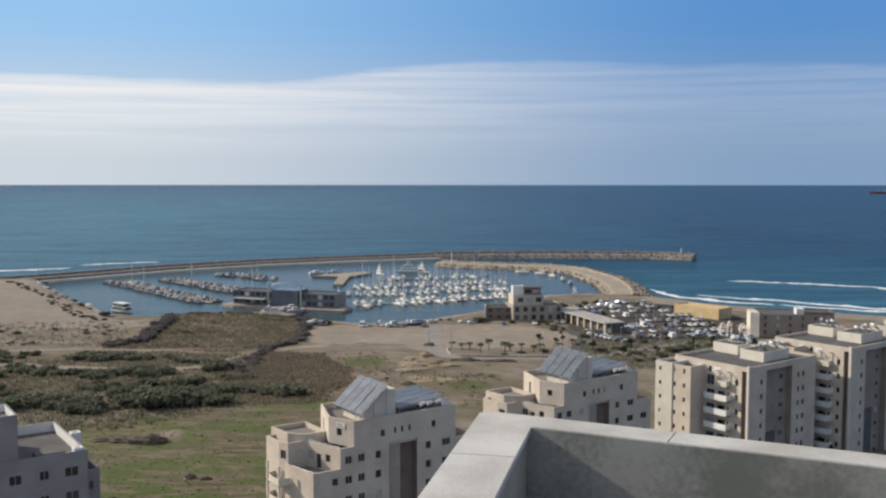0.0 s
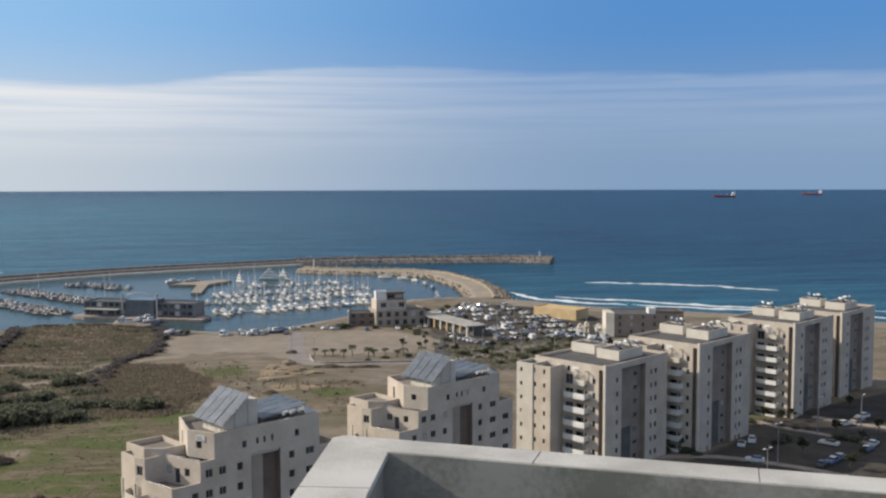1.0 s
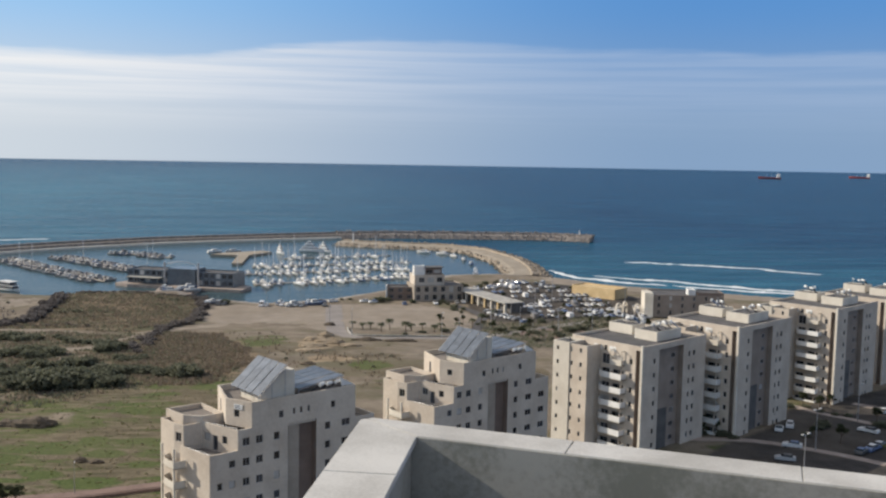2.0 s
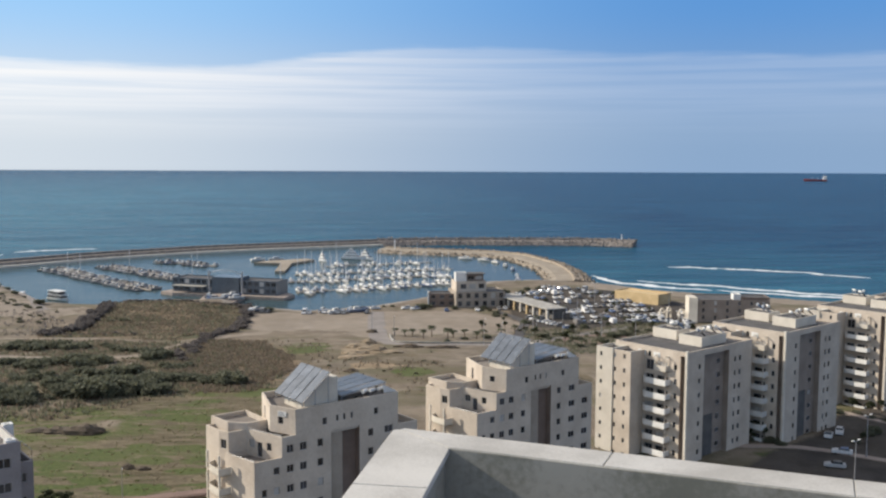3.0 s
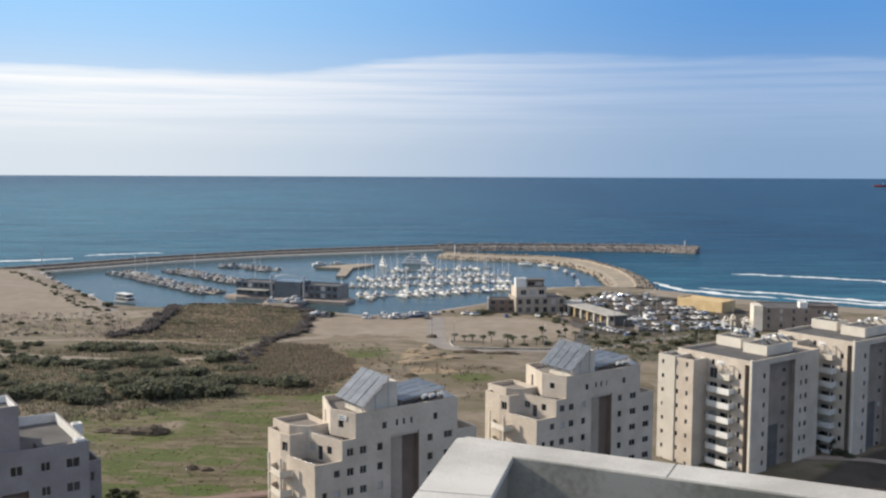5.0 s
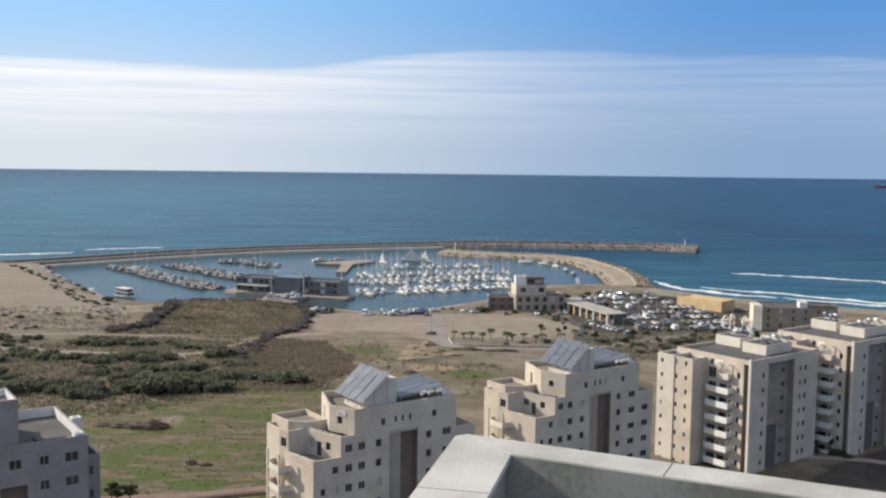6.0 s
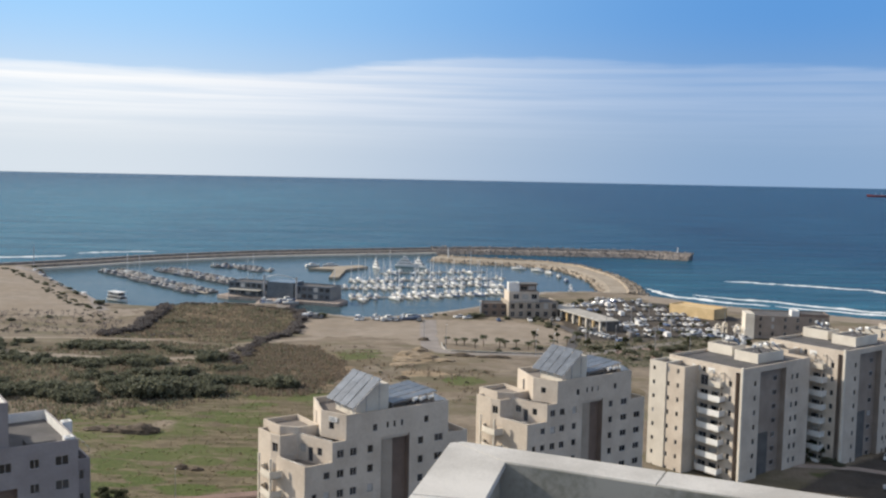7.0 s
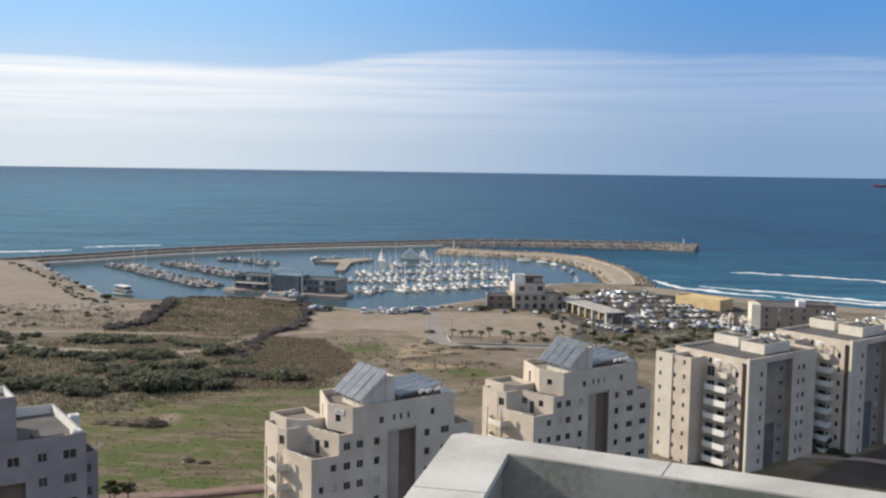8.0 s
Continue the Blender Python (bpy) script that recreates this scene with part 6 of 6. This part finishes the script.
def scatter(name, poly, count, make, material, label, category, seed):
    """Loose tufts over a plan polygon, joined as one mass."""
    rng = random.Random(seed)
    xs, ys = [p[0] for p in poly], [p[1] for p in poly]
    bm_verts, bm_faces = [], []
    made = 0
    while made < count:
        x, y = rng.uniform(min(xs), max(xs)), rng.uniform(min(ys), max(ys))
        k = 7 * noise.noise(Vector((x / 11, y / 11, seed)))
        if not within(poly, x + k, y - k) or sum(float(w) for w in trails(x, y)) > 0.3:
            continue
        made += 1
        make(rng, x, y, land_z(x, y), bm_verts, bm_faces)
    me = bpy.data.meshes.new(name)
    me.from_pydata(bm_verts, [], bm_faces)
    me.materials.append(material)
    return tagged(new(name, me), label, category, kind="stuff")


def reed_tuft(rng, x, y, z, verts, faces):
    k = 0.45 + 0.8 * (noise.noise(Vector((x / 14, y / 14, 3.3))) * 0.5 + 0.5)
    for _ in range(4):
        a, h, w = rng.uniform(0, 6.28), rng.uniform(0.35, 1.0) * k, rng.uniform(0.11, 0.24)
        dx, dy = math.cos(a) * w, math.sin(a) * w
        lx, ly = -dy * rng.uniform(0.6, 1.6), dx * rng.uniform(0.6, 1.6)
        ox, oy = x + rng.uniform(-0.8, 0.8), y + rng.uniform(-0.8, 0.8)
        i = len(verts)
        verts += [(ox - dx, oy - dy, z - 0.1), (ox + dx, oy + dy, z - 0.1), (ox + dx * 0.8 + lx, oy + dy * 0.8 + ly, z + h * rng.uniform(0.7, 1)), (ox - dx * 0.4 + lx, oy - dy * 0.4 + ly, z + h)]
        faces.append((i, i + 1, i + 2, i + 3))


def low_tuft(rng, x, y, z, verts, faces):
    for _ in range(2):
        a, h, w = rng.uniform(0, 3.14), rng.uniform(0.05, 0.2), rng.uniform(0.2, 0.5)
        dx, dy = math.cos(a) * w, math.sin(a) * w
        i = len(verts)
        verts += [(x - dx, y - dy, z - 0.05), (x + dx, y + dy, z - 0.05), (x + dx * 0.7 + rng.uniform(-0.3, 0.3), y + dy * 0.7, z + h), (x - dx * 0.6, y - dy * 0.6 + rng.uniform(-0.3, 0.3), z + h * 0.8)]
        faces.append((i, i + 1, i + 2, i + 3))


scatter("reed_bed", REEDS, 2400, reed_tuft, DRY, "dry brown reed field between rows of bushes", "reeds", 3)
scatter("reed_bed", BRUSH, 3000, reed_tuft, DRY, "reddish brown dry brush beside the meadow", "reeds", 5)
scatter("dry_scrub", SCRUB[1:], 3600, reed_tuft, DRY, "dry brown scrub between the shrubs", "scrub", 8)
scatter("dry_growth", ((-260, 420), (-150, 425), (-128, 400), (-128, 362), (-260, 352)), 900, reed_tuft, TWIG, "dry low growth on the dune edge", "scrub", 28)
scatter("scrub_growth", SCRUB[1:], 4500, reed_tuft, LEAF, "low olive undergrowth between the shrubs", "scrub", 18)
scatter("reed_green", REEDS, 1200, reed_tuft, LEAF, "olive growth among the dry reeds", "reeds", 23)
scatter("grass_tufts", MEADOW, 350, low_tuft, GRASS, "rough green grass tufts in the meadow", "grass", 6)
scatter("dry_grass", MEADOW, 1100, low_tuft, STRAW, "dry yellow-brown stalks lying in the meadow", "grass", 7)
scatter("dry_growth", ((-40, 340), (-22, 345), (-12, 300), (20, 290), (15, 245), (-20, 235), (-28, 250), (-22, 284), (-30, 314)), 200, reed_tuft, DRY, "thin dry growth on the bare ground", "scrub", 9)
scatter("verge_growth", VERGE, 1100, reed_tuft, LEAF, "low olive planting between the paths", "scrub", 14)


def earth_heap(x, y, w, d, h, label, material=None):
    bm = bmesh.new()
    bmesh.ops.create_icosphere(bm, subdivisions=3, radius=1.0)
    for v in bm.verts:
        k = 1 + 0.35 * noise.noise(v.co * 2.3 + Vector((x, y, 0)))
        v.co = Vector((v.co.x * w * k, v.co.y * d * k, max(v.co.z, -0.2) * h * k))
    o = link("dirt_mound", bm, material or HEAP, None, label)
    o.matrix_basis = pose(x, y, land_z(x, y))
    return tagged(o, label, "earth heap", "earth heaps")


HEAP = surface("dug_earth", (0.07, 0.055, 0.04), (0.15, 0.115, 0.08), 0.6, 0.95, 0.5, 6.0)
for x, y, w, d, h in ((-65, 211, 4.5, 2.2, 1.9), (-70.5, 212, 3.0, 1.8, 1.3), (-75, 213, 3.0, 1.4, 0.9), (-49, 186, 1.2, 1.0, 0.9), (-46, 185.4, 1.5, 0.9, 0.6), (-4, 363, 2.0, 1.5, 1.2), (-9, 273, 2.2, 1.3, 0.8)):
    earth_heap(x, y, w, d, h, "dark heap of dug earth in the field")

SAND_HEAP = surface("heaped_sand", (0.24, 0.185, 0.12), (0.38, 0.305, 0.215), 0.5, 0.95, 0.5, 5.0)
for x, y, w, d, h in ((-8, 326, 4.0, 2.4, 1.3), (-3.5, 318, 5.0, 3.0, 1.5), (-9, 309, 4.5, 2.4, 1.1), (3, 312, 4.0, 2.0, 0.9), (-5, 334, 3.0, 2.0, 1.6), (-10, 299, 4.0, 2.5, 0.8)):
    earth_heap(x, y, w, d, h, "heap of tan sand beside the square", SAND_HEAP)
for x, y, w, d, h in ((20, 323, 6.0, 1.6, 0.9), (9, 324, 5.0, 1.5, 1.0)):
    earth_heap(x, y, w, d, h, "dark bank of earth along the road")

# ---- kerbs, street edges and surf ----


def kerb(points, w, h, material, label, category="kerb"):
    line = smooth_line(points, 2.0)
    bm = bmesh.new()
    d = np.gradient(line, axis=0)
    d /= np.linalg.norm(d, axis=1)[:, None]
    rows = []
    for (x, y), (dx, dy) in zip(line, d):
        z = land_z(x, y)
        rows.append([(x - dy * o, y + dx * o, z + k) for o, k in ((-w / 2, -0.6), (-w / 2, h), (w / 2, h), (w / 2, -0.6))])
    loft(bm, rows, True)
    bmesh.ops.recalc_face_normals(bm, faces=bm.faces)
    return tagged(link("pavement" if w > 1 else "kerb", bm, material), label, category, kind="structure")


kerb(((-70, 163), (-53, 166.5), (-31, 173), (-15, 178), (5, 184)), 2.6, 0.12, BRICK_PATH, "pinkish paved path along the meadow", "pavement")
kerb(((-70, 160.5), (-52, 164), (-30, 170.3), (-14, 175)), 0.4, 0.5, BRICK_PATH, "low wall along the path", "wall")
kerb(((76, 203.5), (91, 201.5), (104, 192.3), (112, 184)), 2.4, 0.14, PAVING, "reddish paved footway along the street", "pavement")
kerb(((113.5, 231), (118, 223), (124, 216), (131, 207)), 2.2, 0.16, PAVING, "pale footway beside the street", "pavement")
kerb(((131, 232), (140, 222), (150, 214)), 2.6, 0.16, PAVING, "pale footway beside the car park", "pavement")
kerb(((-3, 424), (-2.6, 394), (-2, 366), (-1, 346), (2, 333)), 7.0, 0.05, ROAD_PALE, "grey access road across the square", "road")
kerb(((1, 333), (11, 329.5), (25, 330.5), (42, 333), (56, 342), (68, 352), (84, 366), (100, 378)), 4.6, 0.06, ROAD_PALE, "grey road along the square", "road")
kerb(((2.6, 356), (3.2, 344), (6, 336.5), (20, 334.5), (40, 337), (50, 344)), 0.5, 0.55, CONCRETE, "low concrete wall round the planting", "wall")
kerb(((66, 346), (72, 338), (82, 336), (92, 342), (90, 352), (80, 356), (70, 352), (66, 346)), 3.0, 0.06, BRICK_PATH, "reddish paved ring path in the planting", "pavement")
kerb(((92, 344), (108, 350), (124, 362)), 3.0, 0.05, BRICK_PATH, "reddish paved path in the planting", "pavement")
kerb(((48, 345), (54, 372), (58, 396), (50, 424)), 4.0, 0.05, ASPHALT, "asphalt lane beside the market hall", "road")
kerb(((-256, 590), (-225, 552), (-195, 511), (-172, 473), (-158, 446), (-146, 426)), 5.0, 0.06, ROAD_PALE, "harbour access road", "road")


def breaker(points, w, label, seed):
    """A line of breaking surf: a low rolled crest of ragged foam."""
    line = smooth_line(points, 1.6)
    rng = random.Random(seed)
    d = np.gradient(line, axis=0)
    d /= np.linalg.norm(d, axis=1)[:, None]
    n = len(line)
    bm = bmesh.new()
    rows = []
    for i, ((x, y), (dx, dy)) in enumerate(zip(line, d)):
        s = i / (n - 1)
        k = math.sin(math.pi * min(1, max(0, s))) ** 0.4 * (0.25 + 0.9 * abs(noise.noise(Vector((x / 9, y / 9, seed)))) + 0.5 * abs(noise.noise(Vector((x / 2.5, y / 2.5, seed)))))
        k = max(k, 0.42 * math.sin(math.pi * s) ** 0.4) * (0.4 if noise.noise(Vector((x / 17, y / 17, seed + 8))) < -0.42 else 1.0)
        off = noise.noise(Vector((x / 14, y / 14, seed + 4))) * w * 0.5
        rows.append([(x - dy * (o * w * k + off), y + dx * (o * w * k + off), z * k) for o, z in ((-0.5, -0.05), (-0.15, 0.35), (0.2, 0.6), (0.5, -0.05))])
    loft(bm, rows, False)
    return tagged(link("breaking_wave", bm, FOAM, None, "", True), label, "wave", "breaking waves")


breaker(((185.2, 621.0), (214.8, 607.6), (245.1, 591.9), (271.8, 579.5)), 9, "long white breaking wave off the beach", 1)
breaker(((262, 578), (276, 566), (290, 556)), 4, "short white crest beyond the breaking wave", 2)
breaker(((124, 573), (134, 543), (146, 526), (158, 516), (176, 505)), 11, "white surf running up the beach", 3)
breaker(((145, 547), (167, 530), (184, 522), (214, 498), (242, 480), (268, 462)), 8, "long white line of surf off the beach", 4)
breaker(((178, 507), (199, 492), (236, 475), (268, 452), (300, 430)), 10, "white wash along the waterline", 5)
breaker(((262, 480), (290, 466), (320, 440)), 7, "white surf further along the beach", 6)
breaker(((-330, 668), (-300, 682), (-268, 704)), 12, "white surf outside the breakwater", 8)
breaker(((-268, 720), (-240, 738), (-215, 748)), 6, "white crest outside the breakwater", 9)
breaker(((-420, 650), (-360, 668), (-320, 690)), 10, "white surf on the far shore", 10)
